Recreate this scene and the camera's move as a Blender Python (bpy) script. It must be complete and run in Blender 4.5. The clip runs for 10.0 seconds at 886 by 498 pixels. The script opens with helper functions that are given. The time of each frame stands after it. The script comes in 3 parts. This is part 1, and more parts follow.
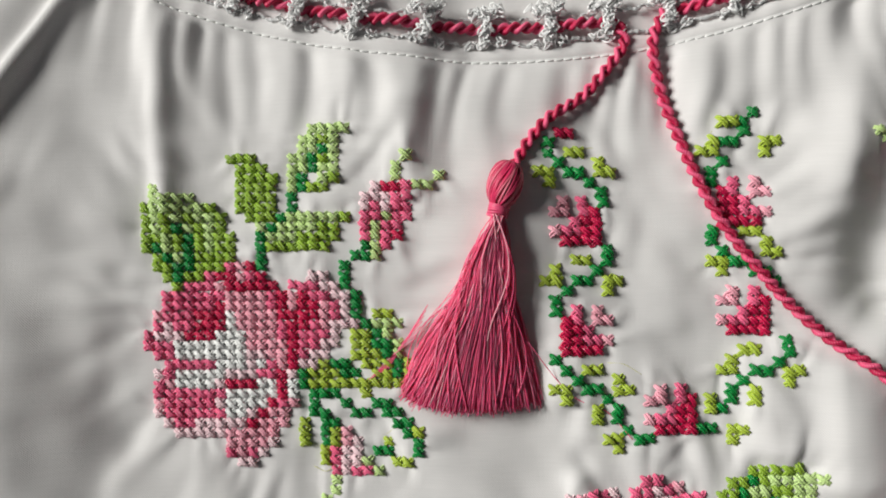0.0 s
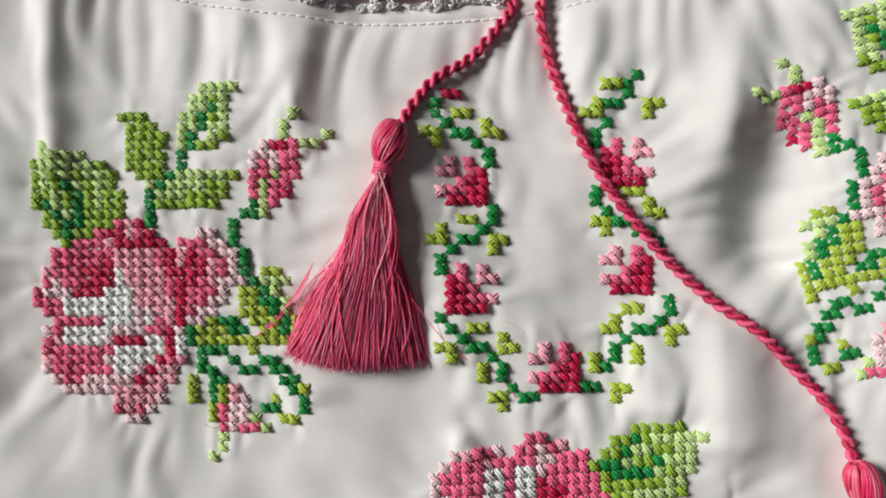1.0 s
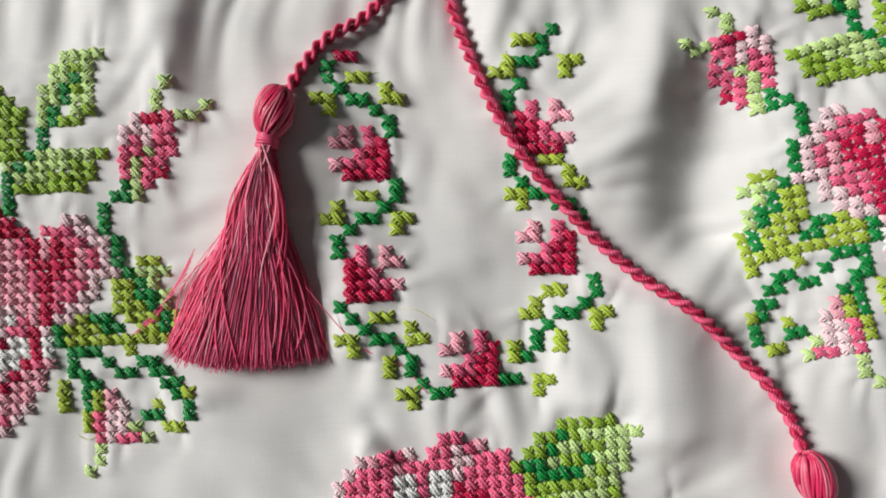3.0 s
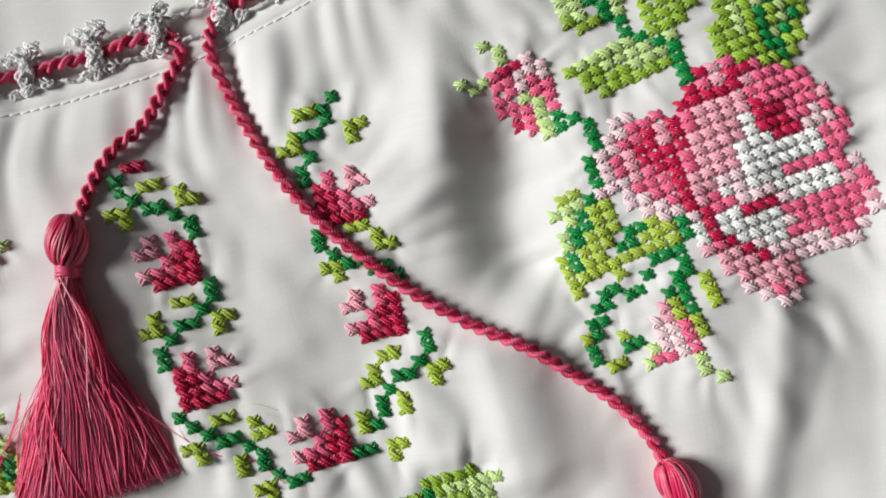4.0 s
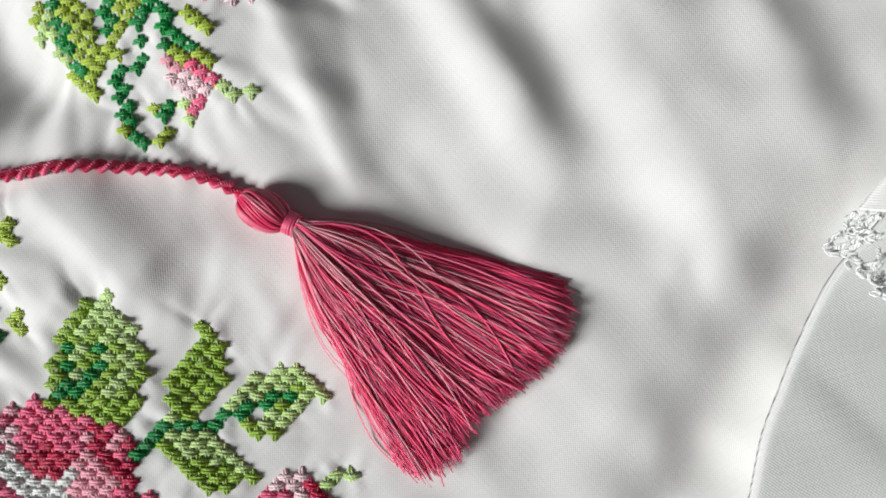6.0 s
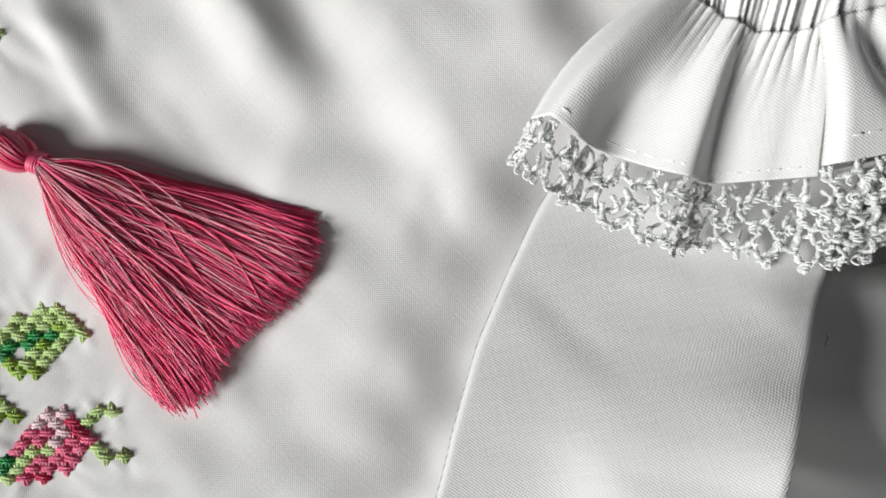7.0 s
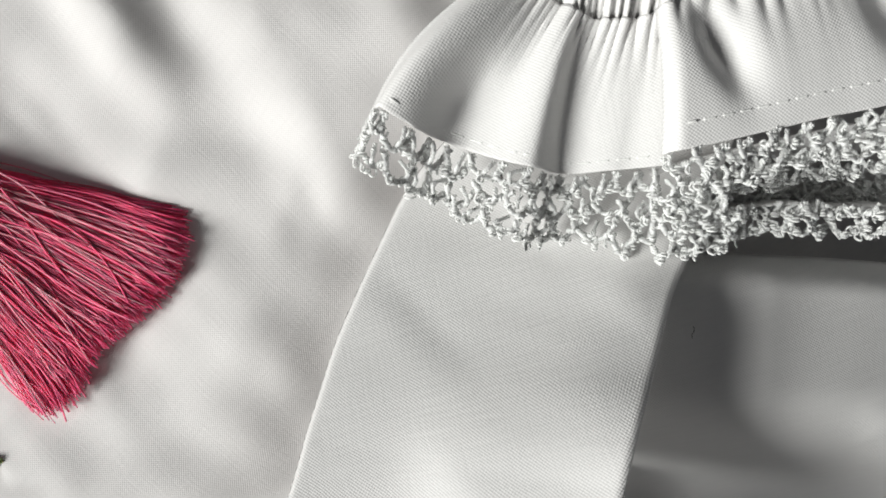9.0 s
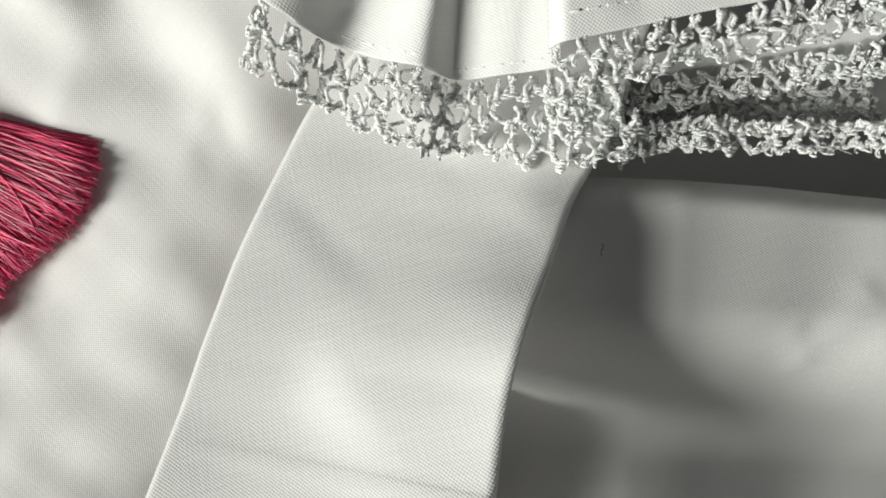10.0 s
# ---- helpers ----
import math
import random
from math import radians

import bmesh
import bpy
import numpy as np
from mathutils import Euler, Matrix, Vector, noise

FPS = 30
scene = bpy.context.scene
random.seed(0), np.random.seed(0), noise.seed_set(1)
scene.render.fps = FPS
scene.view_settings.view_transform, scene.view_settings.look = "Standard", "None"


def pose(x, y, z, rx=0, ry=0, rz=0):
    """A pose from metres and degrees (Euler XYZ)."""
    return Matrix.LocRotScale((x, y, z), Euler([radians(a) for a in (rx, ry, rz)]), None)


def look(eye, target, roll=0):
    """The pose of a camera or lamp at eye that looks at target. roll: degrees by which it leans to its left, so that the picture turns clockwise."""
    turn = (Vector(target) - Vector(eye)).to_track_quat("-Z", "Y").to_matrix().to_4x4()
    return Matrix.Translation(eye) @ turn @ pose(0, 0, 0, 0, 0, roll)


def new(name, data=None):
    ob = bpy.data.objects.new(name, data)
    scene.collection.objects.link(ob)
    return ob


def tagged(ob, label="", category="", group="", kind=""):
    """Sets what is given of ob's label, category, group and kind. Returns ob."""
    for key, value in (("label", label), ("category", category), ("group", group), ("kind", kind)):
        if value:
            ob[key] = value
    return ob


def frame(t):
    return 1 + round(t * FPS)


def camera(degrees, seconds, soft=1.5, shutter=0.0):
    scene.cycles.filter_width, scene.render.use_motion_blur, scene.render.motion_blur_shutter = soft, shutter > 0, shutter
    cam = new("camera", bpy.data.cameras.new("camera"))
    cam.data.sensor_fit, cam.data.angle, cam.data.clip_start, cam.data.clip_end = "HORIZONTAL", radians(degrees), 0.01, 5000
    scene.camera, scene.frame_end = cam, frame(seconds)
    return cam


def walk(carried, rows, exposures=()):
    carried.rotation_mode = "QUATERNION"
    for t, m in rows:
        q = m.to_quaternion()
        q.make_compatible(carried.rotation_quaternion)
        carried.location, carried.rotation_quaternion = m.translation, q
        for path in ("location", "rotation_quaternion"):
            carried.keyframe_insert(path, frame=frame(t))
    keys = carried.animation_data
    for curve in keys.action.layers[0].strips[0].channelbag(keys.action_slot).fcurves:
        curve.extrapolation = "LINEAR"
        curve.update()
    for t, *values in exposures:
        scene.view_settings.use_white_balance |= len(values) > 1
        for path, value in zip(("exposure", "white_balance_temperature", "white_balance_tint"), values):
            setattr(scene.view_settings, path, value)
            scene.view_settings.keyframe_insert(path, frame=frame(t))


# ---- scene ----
cam = camera(66.0, 10.0, soft=1.9)
# seconds, eye, and turns about x, y, z in degrees (0, 0, 0 looks straight down)
ROWS = [
    (0.0, 0.0000, 0.0000, 0.1537, 0.14, 1.37, 0.00),
    (0.5, 0.0172, -0.0054, 0.1545, 0.38, 1.10, 0.26),
    (1.0, 0.0240, -0.0104, 0.1546, 0.59, 0.81, 0.42),
    (1.5, 0.0311, -0.0115, 0.1535, 0.94, 1.10, 0.48),
    (2.0, 0.0324, -0.0141, 0.1464, 0.64, 0.81, 0.40),
    (2.2, 0.0331, -0.0148, 0.1446, 0.59, 0.85, 0.45),
    (3.3, 0.0496, -0.0135, 0.1370, 0.46, -0.70, -3.77),
    (3.5, 0.0567, -0.0125, 0.1372, 0.52, -0.89, -6.17),
    (4.0, 0.0778, -0.0044, 0.1372, 0.33, -0.81, -13.63),
    (4.5, 0.1004, 0.0005, 0.1379, -0.42, -0.38, -22.90),
    (5.0, 0.1166, -0.0202, 0.1388, -1.49, -0.06, -32.35),
    (5.5, 0.1227, -0.0535, 0.1384, -1.04, -1.02, -40.02),
    (6.0, 0.1355, -0.0885, 0.1341, -0.45, 0.93, -43.06),
    (6.2, 0.1403, -0.0949, 0.1362, -0.96, -0.15, -43.35),
    (7.3, 0.1697, -0.1421, 0.1354, 0.08, 0.87, -45.20),
    (7.5, 0.1738, -0.1445, 0.1349, -0.79, 0.47, -45.60),
    (8.0, 0.1736, -0.1474, 0.1333, -0.76, 0.36, -45.71),
    (8.5, 0.1770, -0.1452, 0.1346, -0.17, 0.22, -45.15),
    (9.0, 0.1771, -0.1490, 0.1334, -0.35, 0.13, -45.36),
    (9.5, 0.1775, -0.1594, 0.1319, -0.42, -0.02, -45.78),
    (10.0, 0.1757, -0.1739, 0.1312, 1.71, 0.30, -45.76),
]
walk(cam, [(t, pose(x, y, z, rx, ry, rz)) for t, x, y, z, rx, ry, rz in ROWS],
     [(0.0, -0.16, 6450, 6), (0.6, -0.10, 6450, 6), (2.0, -0.10, 6450, 7), (3.5, -0.10, 6350, 6), (4.5, 0.02, 6250, 5), (6.0, 0.0, 6200, 5), (7.5, 0.05, 6300, 6), (9.0, 0.08, 6350, 6), (10.0, 0.12, 6500, 2)])

# ---- light: a window up and to the side, and dim daylight from all round ----
world = bpy.data.worlds.new("daylight")
scene.world = world
world.use_nodes = True
wn = world.node_tree
sky = wn.nodes.new("ShaderNodeTexSky")
sky.sky_type = "NISHITA"
sky.sun_disc = False
sky.sun_elevation, sky.sun_rotation = radians(29), radians(-72)
warm_fill = wn.nodes.new("ShaderNodeMixRGB")  # sky mixed with a constant warm white, added to take blue out of shadows
warm_fill.inputs[0].default_value = 0.6
warm_fill.inputs[2].default_value = (5.2, 4.7, 4.3, 1)
wn.links.new(sky.outputs[0], warm_fill.inputs[1])
wn.links.new(warm_fill.outputs[0], wn.nodes["Background"].inputs[0])
wn.nodes["Background"].inputs[1].default_value = 0.0140
lamp = bpy.data.lights.new("window_light", "SUN")
lamp.energy, lamp.angle, lamp.color = 4.65, radians(24), (1.0, 0.97, 0.94)
new("window_light", lamp).matrix_world = look((-0.92, 0.30, 0.54), (0, 0, 0))


# ---- materials ----
def material(name, rgb, rough=0.8, sheen=0.0):
    m = bpy.data.materials.new(name)
    m.use_nodes = True
    p = m.node_tree.nodes["Principled BSDF"]
    p.inputs["Base Color"].default_value = (*rgb, 1)
    p.inputs["Roughness"].default_value = rough
    p.inputs["Specular IOR Level"].default_value = 0.3
    p.inputs["Sheen Weight"].default_value = sheen
    return m, m.node_tree.nodes, m.node_tree.links, p


def mathnode(n, l, op, a, b=None):
    k = n.new("ShaderNodeMath")
    k.operation = op
    for i, v in enumerate((a, b)):
        if v is None:
            continue
        if isinstance(v, (int, float)):
            k.inputs[i].default_value = v
        else:
            l.new(v, k.inputs[i])
    return k.outputs[0]


def cloth(name, rgb, angle=0.0, period=0.00053, depth=0.000075, thin=0.0):
    """Plain-woven cotton: crossing threads, slubs, faint stains."""
    m, n, l, p = material(name, rgb, 0.85, 0.15)
    geo = n.new("ShaderNodeTexCoord")
    turn = n.new("ShaderNodeMapping")
    turn.inputs["Rotation"].default_value[2] = angle
    l.new(geo.outputs["Object"], turn.inputs[0])
    sep = n.new("ShaderNodeSeparateXYZ")
    wob = n.new("ShaderNodeTexNoise")
    wob.inputs["Scale"].default_value = 90
    l.new(turn.outputs[0], wob.inputs["Vector"])
    mix = n.new("ShaderNodeVectorMath")
    mix.operation = "MULTIPLY_ADD"
    l.new(wob.outputs["Color"], mix.inputs[0])
    mix.inputs[1].default_value = (0.0012, 0.0012, 0)
    l.new(turn.outputs[0], mix.inputs[2])
    l.new(mix.outputs[0], sep.inputs[0])
    k = 2 * math.pi / period
    sx = mathnode(n, l, "SINE", mathnode(n, l, "MULTIPLY", sep.outputs[0], k))
    sy = mathnode(n, l, "SINE", mathnode(n, l, "MULTIPLY", sep.outputs[1], k))
    weave = mathnode(n, l, "MULTIPLY", sx, sy)
    ribs = mathnode(n, l, "MULTIPLY", weave, 0.42)
    for along, across_ in ((1 / period * 1.1, 170), (130, 1 / period * 1.2)):
        yarn = n.new("ShaderNodeTexNoise")
        yarn.inputs["Scale"].default_value = 1
        yarn.inputs["Detail"].default_value = 1
        pull = n.new("ShaderNodeMapping")
        pull.inputs["Scale"].default_value = (along, across_, 1)
        l.new(mix.outputs[0], pull.inputs[0])
        l.new(pull.outputs[0], yarn.inputs["Vector"])
        ribs = mathnode(n, l, "ADD", ribs, mathnode(n, l, "MULTIPLY", yarn.outputs[0], 0.42))
    slub = n.new("ShaderNodeTexNoise")
    slub.inputs["Scale"].default_value = 260
    slub.inputs["Detail"].default_value = 5
    stretch = n.new("ShaderNodeMapping")
    stretch.inputs["Scale"].default_value = (0.25, 2.2, 1)
    l.new(turn.outputs[0], stretch.inputs[0])
    l.new(stretch.outputs[0], slub.inputs["Vector"])
    height = mathnode(n, l, "ADD", ribs, mathnode(n, l, "MULTIPLY", slub.outputs[0], 0.8))
    bump = n.new("ShaderNodeBump")
    bump.inputs["Strength"].default_value = 0.65
    bump.inputs["Distance"].default_value = depth
    l.new(height, bump.inputs["Height"])
    l.new(bump.outputs[0], p.inputs["Normal"])
    ramp = n.new("ShaderNodeMixRGB")
    stain = n.new("ShaderNodeTexNoise")
    stain.inputs["Scale"].default_value = 25
    l.new(turn.outputs[0], stain.inputs["Vector"])
    fac = mathnode(n, l, "ADD", mathnode(n, l, "MULTIPLY", stain.outputs[0], 0.4), mathnode(n, l, "MULTIPLY", yarn.outputs[0], 0.6))
    l.new(fac, ramp.inputs[0])
    ramp.inputs[1].default_value = (*[c * 0.94 for c in rgb], 1)
    ramp.inputs[2].default_value = (*[min(0.9, c * 1.06) for c in rgb], 1)
    l.new(ramp.outputs[0], p.inputs["Base Color"])
    if thin:
        glow = n.new("ShaderNodeBsdfTranslucent")
        both = n.new("ShaderNodeMixShader")
        both.inputs[0].default_value = thin
        l.new(ramp.outputs[0], glow.inputs[0])
        l.new(p.outputs[0], both.inputs[1])
        l.new(glow.outputs[0], both.inputs[2])
        l.new(both.outputs[0], n["Material Output"].inputs[0])
    return m


def thread(name, rgb, rough=0.30, vary=0.13, island=False, pale=None, share=0.2, soft=0.0):
    """Shiny embroidery thread; each piece a little lighter or darker, some of a second shade."""
    m, n, l, p = material(name, rgb, rough, 0.0)
    p.inputs["Specular IOR Level"].default_value = 0.5
    if island:
        rnd = n.new("ShaderNodeNewGeometry").outputs["Random Per Island"]
    else:
        rnd = n.new("ShaderNodeObjectInfo").outputs["Random"]
    geo = n.new("ShaderNodeTexCoord")
    fib = n.new("ShaderNodeTexNoise")
    fib.inputs["Scale"].default_value = 2600 if island else 7
    fib.inputs["Detail"].default_value = 3
    l.new(geo.outputs["Object"], fib.inputs["Vector"])
    hsv = n.new("ShaderNodeHueSaturation")
    val = mathnode(n, l, "ADD", mathnode(n, l, "MULTIPLY", rnd, 2 * vary), 1 - vary)
    val = mathnode(n, l, "MULTIPLY", val, mathnode(n, l, "ADD", mathnode(n, l, "MULTIPLY", fib.outputs[0], 0.5), 0.75))
    l.new(val, hsv.inputs["Value"])
    hsv.inputs["Color"].default_value = (*rgb, 1)
    if pale:
        mix = n.new("ShaderNodeMixRGB")
        mix.inputs[1].default_value, mix.inputs[2].default_value = (*rgb, 1), (*pale, 1)
        pick = mathnode(n, l, "FRACT", mathnode(n, l, "MULTIPLY", rnd, 7.31))
        l.new(mathnode(n, l, "LESS_THAN", pick, share), mix.inputs[0])
        l.new(mix.outputs[0], hsv.inputs["Color"])
    l.new(hsv.outputs[0], p.inputs["Base Color"])
    bump = n.new("ShaderNodeBump")
    bump.inputs["Strength"].default_value = 0.3
    bump.inputs["Distance"].default_value = 0.00008 if island else 0.06
    l.new(fib.outputs[0], bump.inputs["Height"])
    l.new(bump.outputs[0], p.inputs["Normal"])
    if soft:
        p.inputs["Subsurface Weight"].default_value = soft
        p.inputs["Subsurface Radius"].default_value = (1.0, 1.0, 1.0) if min(rgb) > 0.5 else (1.0, 0.35, 0.45)
        p.inputs["Subsurface Scale"].default_value = 0.0008
    return m


COTTON = cloth("white_cotton", (0.76, 0.74, 0.73))
# the front's cotton, its colour lightened to make up for shade on the sleeve
COTTON_TURNED = cloth("white_cotton_sleeve", (0.80, 0.79, 0.78), radians(30), 0.00058, 0.00010, thin=0.05)
SHEET = cloth("bed_sheet_cotton", (0.64, 0.63, 0.62), radians(15), 0.0007)
LACE = thread("white_lace_thread", (0.80, 0.81, 0.79), 0.40, 0.04, True, soft=0.85)
# lit copy of the cuff lace: colour lightened in place of brighter light
NECK_LACE = thread("lit_white_lace_thread", (0.95, 0.94, 0.93), 0.6, 0.02, True, soft=0.85)
SEWING = thread("white_sewing_thread", (0.82, 0.82, 0.80), 0.5, 0.05, True)
CORD = thread("crimson_cord_thread", (0.50, 0.015, 0.075), 0.4, 0.12, True)
CORD_PALE = thread("rose_cord_thread", (0.74, 0.09, 0.20), 0.4, 0.12, True)
KNOT = thread("crimson_knot_thread", (0.62, 0.03, 0.11), 0.4, 0.2, True, (0.80, 0.18, 0.26), 0.3)
TASSEL = thread("crimson_tassel_thread", (0.97, 0.085, 0.21), 0.45, 0.10, True, (0.97, 0.21, 0.34), 0.20, 0.35)
TASSEL_PALE = thread("pale_rose_tassel_thread", (0.97, 0.36, 0.43), 0.45, 0.10, True, soft=0.4)
STRAY = thread("yellow_green_loose_thread", (0.62, 0.60, 0.26), 0.5, 0.1, True)
THREADS = {
    "D": thread("dark_green_thread", (0.008, 0.27, 0.052)),
    "O": thread("olive_green_thread", (0.33, 0.51, 0.05)),
    "L": thread("pale_green_thread", (0.58, 0.76, 0.30)),
    "Y": thread("yellow_green_thread", (0.42, 0.55, 0.06)),
    "R": thread("crimson_thread", (0.60, 0.010, 0.075)),
    "M": thread("rose_thread", (0.90, 0.15, 0.29)),
    "P": thread("pink_thread", (0.95, 0.43, 0.52), 0.3, 0.12),
    "K": thread("pale_pink_thread", (0.95, 0.69, 0.73), 0.3, 0.1),
    "W": thread("white_thread", (0.95, 0.95, 0.93), 0.35, 0.06),
}


# ---- mesh helpers ----
def link_mesh(name, verts, faces, mat, parent=None, label="", smooth=True, kind=""):
    me = bpy.data.meshes.new(name)
    me.from_pydata([tuple(v) for v in verts], [], faces)
    mats = mat if isinstance(mat, (list, tuple)) else [mat]
    for k in mats:
        me.materials.append(k)
    if smooth:
        me.polygons.foreach_set("use_smooth", [True] * len(me.polygons))
    me.update()
    ob = new(name, me)
    if parent:
        ob.parent = parent
    tagged(ob, label, "", "", kind)
    return ob


def thing(name, label, category, at=(0, 0, 0), group=""):
    ob = new(name)
    ob.location = at
    return tagged(ob, label, category, group)


def glide(points, step=0.0006):
    """A smooth line through the points, at even steps."""
    p = [np.array(q, float) for q in points]
    p = [2 * p[0] - p[1]] + p + [2 * p[-1] - p[-2]]
    out = []
    for a, b, c, d in zip(p, p[1:], p[2:], p[3:]):
        n = max(2, int(np.linalg.norm(c - b) / step))
        for i in range(n):
            t = i / n
            out.append(0.5 * (2 * b + (c - a) * t + (2 * a - 5 * b + 4 * c - d) * t * t + (3 * b - a - 3 * c + d) * t ** 3))
    out.append(p[-2])
    return np.array(out)


class Tubes:
    """Gathers many thin tubes into one mesh."""

    def __init__(self):
        self.v, self.f = [], []

    def add(self, line, radius, sides=5, bumps=0.0, wave=0.0011):
        line = np.asarray(line, float)
        n = len(line)
        tan = np.gradient(line, axis=0)
        tan /= np.linalg.norm(tan, axis=1)[:, None] + 1e-12
        up = np.tile([0.13, 0.21, 0.97], (n, 1))
        side = np.cross(tan, up)
        side /= np.linalg.norm(side, axis=1)[:, None] + 1e-12
        nor = np.cross(side, tan)
        run = np.r_[0, np.cumsum(np.linalg.norm(np.diff(line, axis=0), axis=1))]
        r = np.broadcast_to(np.asarray(radius, float), (n,)) * (1 + bumps * np.sin(run * 2 * np.pi / wave + random.random() * 6))
        start = len(self.v)
        for i in range(n):
            for s in range(sides):
                a = 2 * np.pi * s / sides
                self.v.append(line[i] + r[i] * (np.cos(a) * side[i] + np.sin(a) * nor[i]))
        for i in range(n - 1):
            for s in range(sides):
                q = (s + 1) % sides
                self.f.append((start + i * sides + s, start + i * sides + q, start + (i + 1) * sides + q, start + (i + 1) * sides + s))
        self.f.append(tuple(start + s for s in reversed(range(sides))))
        self.f.append(tuple(start + (n - 1) * sides + s for s in range(sides)))

    def made(self, name, mat, parent=None, label="", kind=""):
        return link_mesh(name, self.v, self.f, mat, parent, label, True, kind)


# ---- cross-stitch charts ----
# each line: row, then column and colours of the stitches from there on
BOUQUET = """
-6 16LLLL
-5 15LLOL
-4 15LLDL
-3 8OOO 14LLDOL 25L
-2 9OOO 14LLDLL 24L
-1 9OOOO 14LD 17LO 24L 28L
0 1L 9OOOO 14L 15D 16OO 22KRRM 26LL
1 1LLLL 9OOOO 14D 21KKKMM
2 0OLLLLLO 9OOOO 14D 21KMKMM
3 0OLOLOLLO 10OOOD 14LLLLLO 21MMLMM
4 0OLODLOLO 11LD 13LLLLOO 21MLMM
5 0OOLODOLOO 11D 12LLLOOOO 21MLMR
6 0ODLODOLOO 11D 12OOOOOO 21DLM
7 1ODLDOOOO 11D 20DDL
8 1OODDOOO 8MPR 11D 19D
9 2ODOO 6MRRPMR 16KK 19D
10 3O 4MMMPRRRRR 14MMMKK 19D
11 2MMMMMMPPPPMRPRMMKKD
12 2MMMMMRPPPPMRPRRPMKD
13 1PMMMRRRWPPPPRRRRPMKD 22YY
14 1MKMMRRRWPPPPMRRMPKKK 21DLLL
15 0MKKKRRRWWWPPPMRMMMK 20YYDL
16 0MMMWWWWWWWPPPPRMMKK 20YYDDL
17 1MMWWWWWWWKKPPRMKK 20YYYDL
18 2MMMMMWWWKWMPRKK 17YDD 21YYYDY
19 1KMWWWWWKKKMMRK 15DYYYDD 22YYDY
20 1MPWWWWKRRRWWRW 15DYYYYYY 22YYYY
21 1MMMMMMMWWWWWRW 16DDD 21Y 25Y
22 1PMMMMMKWWWWRMP 16D 19D 22DD
23 1KMMMMMMWWKRPP 16DD 20DD 23DD
24 2KMMKKKKKRPPP 15Y 17DD 24DD
25 3KKKKKPPPPP 15Y 17DYP 25DY
26 8PPPPK 15Y 17DYPK 23Y 26D
27 8MPMK 17YMKK 22DD 26D
28 9KK 17YMKKL 24YY
29 18MKMM 22L
30 18L
31 18L
32 17L
"""
WREATH = """
-2 20D
-1 17YYD
0 2RR 19D
1 1D 16Y 17DD 21YY
2 1D 3YY 15YY 21Y
3 2D 6Y 17D
4 0YY 3DD 6YY 16D
5 1Y 5D 16D 18M 20P
6 6D 17RM 20PP
7 2P 4M 6D 17RRM
8 1PP 4MR 17RRMMP
9 3MRR 17RRRR
10 1PMMRR 16D 19YY
11 2RRRR 16D 21Y
12 6D 17D 21YY
13 3YY 6D 16YYDD
14 1Y 5D 17Y 20DD
15 0YY 3DD 6YY 22D
16 2D 6Y 18P 20M
17 1D 17PP 20MR
18 1D 3M 5P 19MRR
19 2RM 5PP 17PMMRR
20 2RRM 18RRRR
21 2RRMMP 23D
22 2RRRR 19YY 23D
23 1D 18Y 22D
24 2D 4YY 17YY 20DD 23YY
25 3D 7Y 19D 23Y
26 1YY 4DD 7YY 11P 13M 18D 20Y
27 2Y 6D 10PP 13MR 16Y 18D 20Y
28 5Y 7D 12MRR 16Y 17D
29 5Y 7D 10PMMRR
30 8D 11RRRR 15DD 18YY
31 6YY 9DD 18Y
32 7Y
"""


def stitches(chart):
    out = {}
    for line in chart.split("\n"):
        if not line.strip():
            continue
        row, *runs = line.split()
        for k in runs:
            d = "".join(ch for ch in k if ch.isdigit())
            for i, ch in enumerate(k[len(d):]):
                out[(int(d) + i, int(row))] = ch
    return out


def bouquet_piece(c, r, ch):
    pink = ch in "RMPKW"
    if c <= 8 and r <= 10 and not pink:
        return "embroidered_leaf", 0
    if r <= 7 and c >= 21:
        return "embroidered_bud", 1
    if pink and c <= 19 and not (r >= 25 and c >= 18):
        return "embroidered_rose", 2
    if r >= 25 and 17 <= c <= 22 and r >= 25:
        return "embroidered_bud", 3
    if r <= 8 and c <= 19:
        if ch == "D":
            return "embroidered_stem", 4
        return ("embroidered_leaf", 5) if c <= 12 and r <= 4 else ("embroidered_leaf", 6) if r <= 0 else ("embroidered_leaf", 7)
    if 13 <= r <= 19 and c >= 20:
        return "embroidered_leaf", 8
    if 17 <= r <= 21 and ch == "Y":
        return "embroidered_leaf", 9
    return "embroidered_stem", 10


def wreath_piece(c, r, ch):
    if ch in "RMP":
        return "embroidered_flower", (0 if r == 0 else 1 + (c > 9) + 2 * (r > 13) + 4 * (r > 24))
    return ("embroidered_vine", 20) if ch == "D" else ("embroidered_leaf", 21 + (c > 9) + 2 * (r > 9) + 4 * (r > 20))


def bouquet_one(c, r):
    return -0.0708 + 0.00236 * c + 0.00002 * r, 0.0138 + 0.00003 * c - 0.00221 * r


def bouquet_two(c, r):
    a, b = c / 10 - 1.4, r / 10 - 1.3
    k = (1, a, b, a * a, a * b, b * b)
    # the rose's upper outer corner is pulled inwards to fit the camera's view
    drawn = 0.0057 * max(0, -a - 0.7) * min(1, max(0, (0.8 - b) / 0.55))
    return sum(p * q for p, q in zip(k, QX)) - drawn, sum(p * q for p, q in zip(k, QY))


QX = (0.12716, -0.02543, 0.00271, 0.0015, 0.00062, 0.00056)
QY = (0.0043, -0.00434, -0.02293, -0.00089, 0.00101, -0.00025)


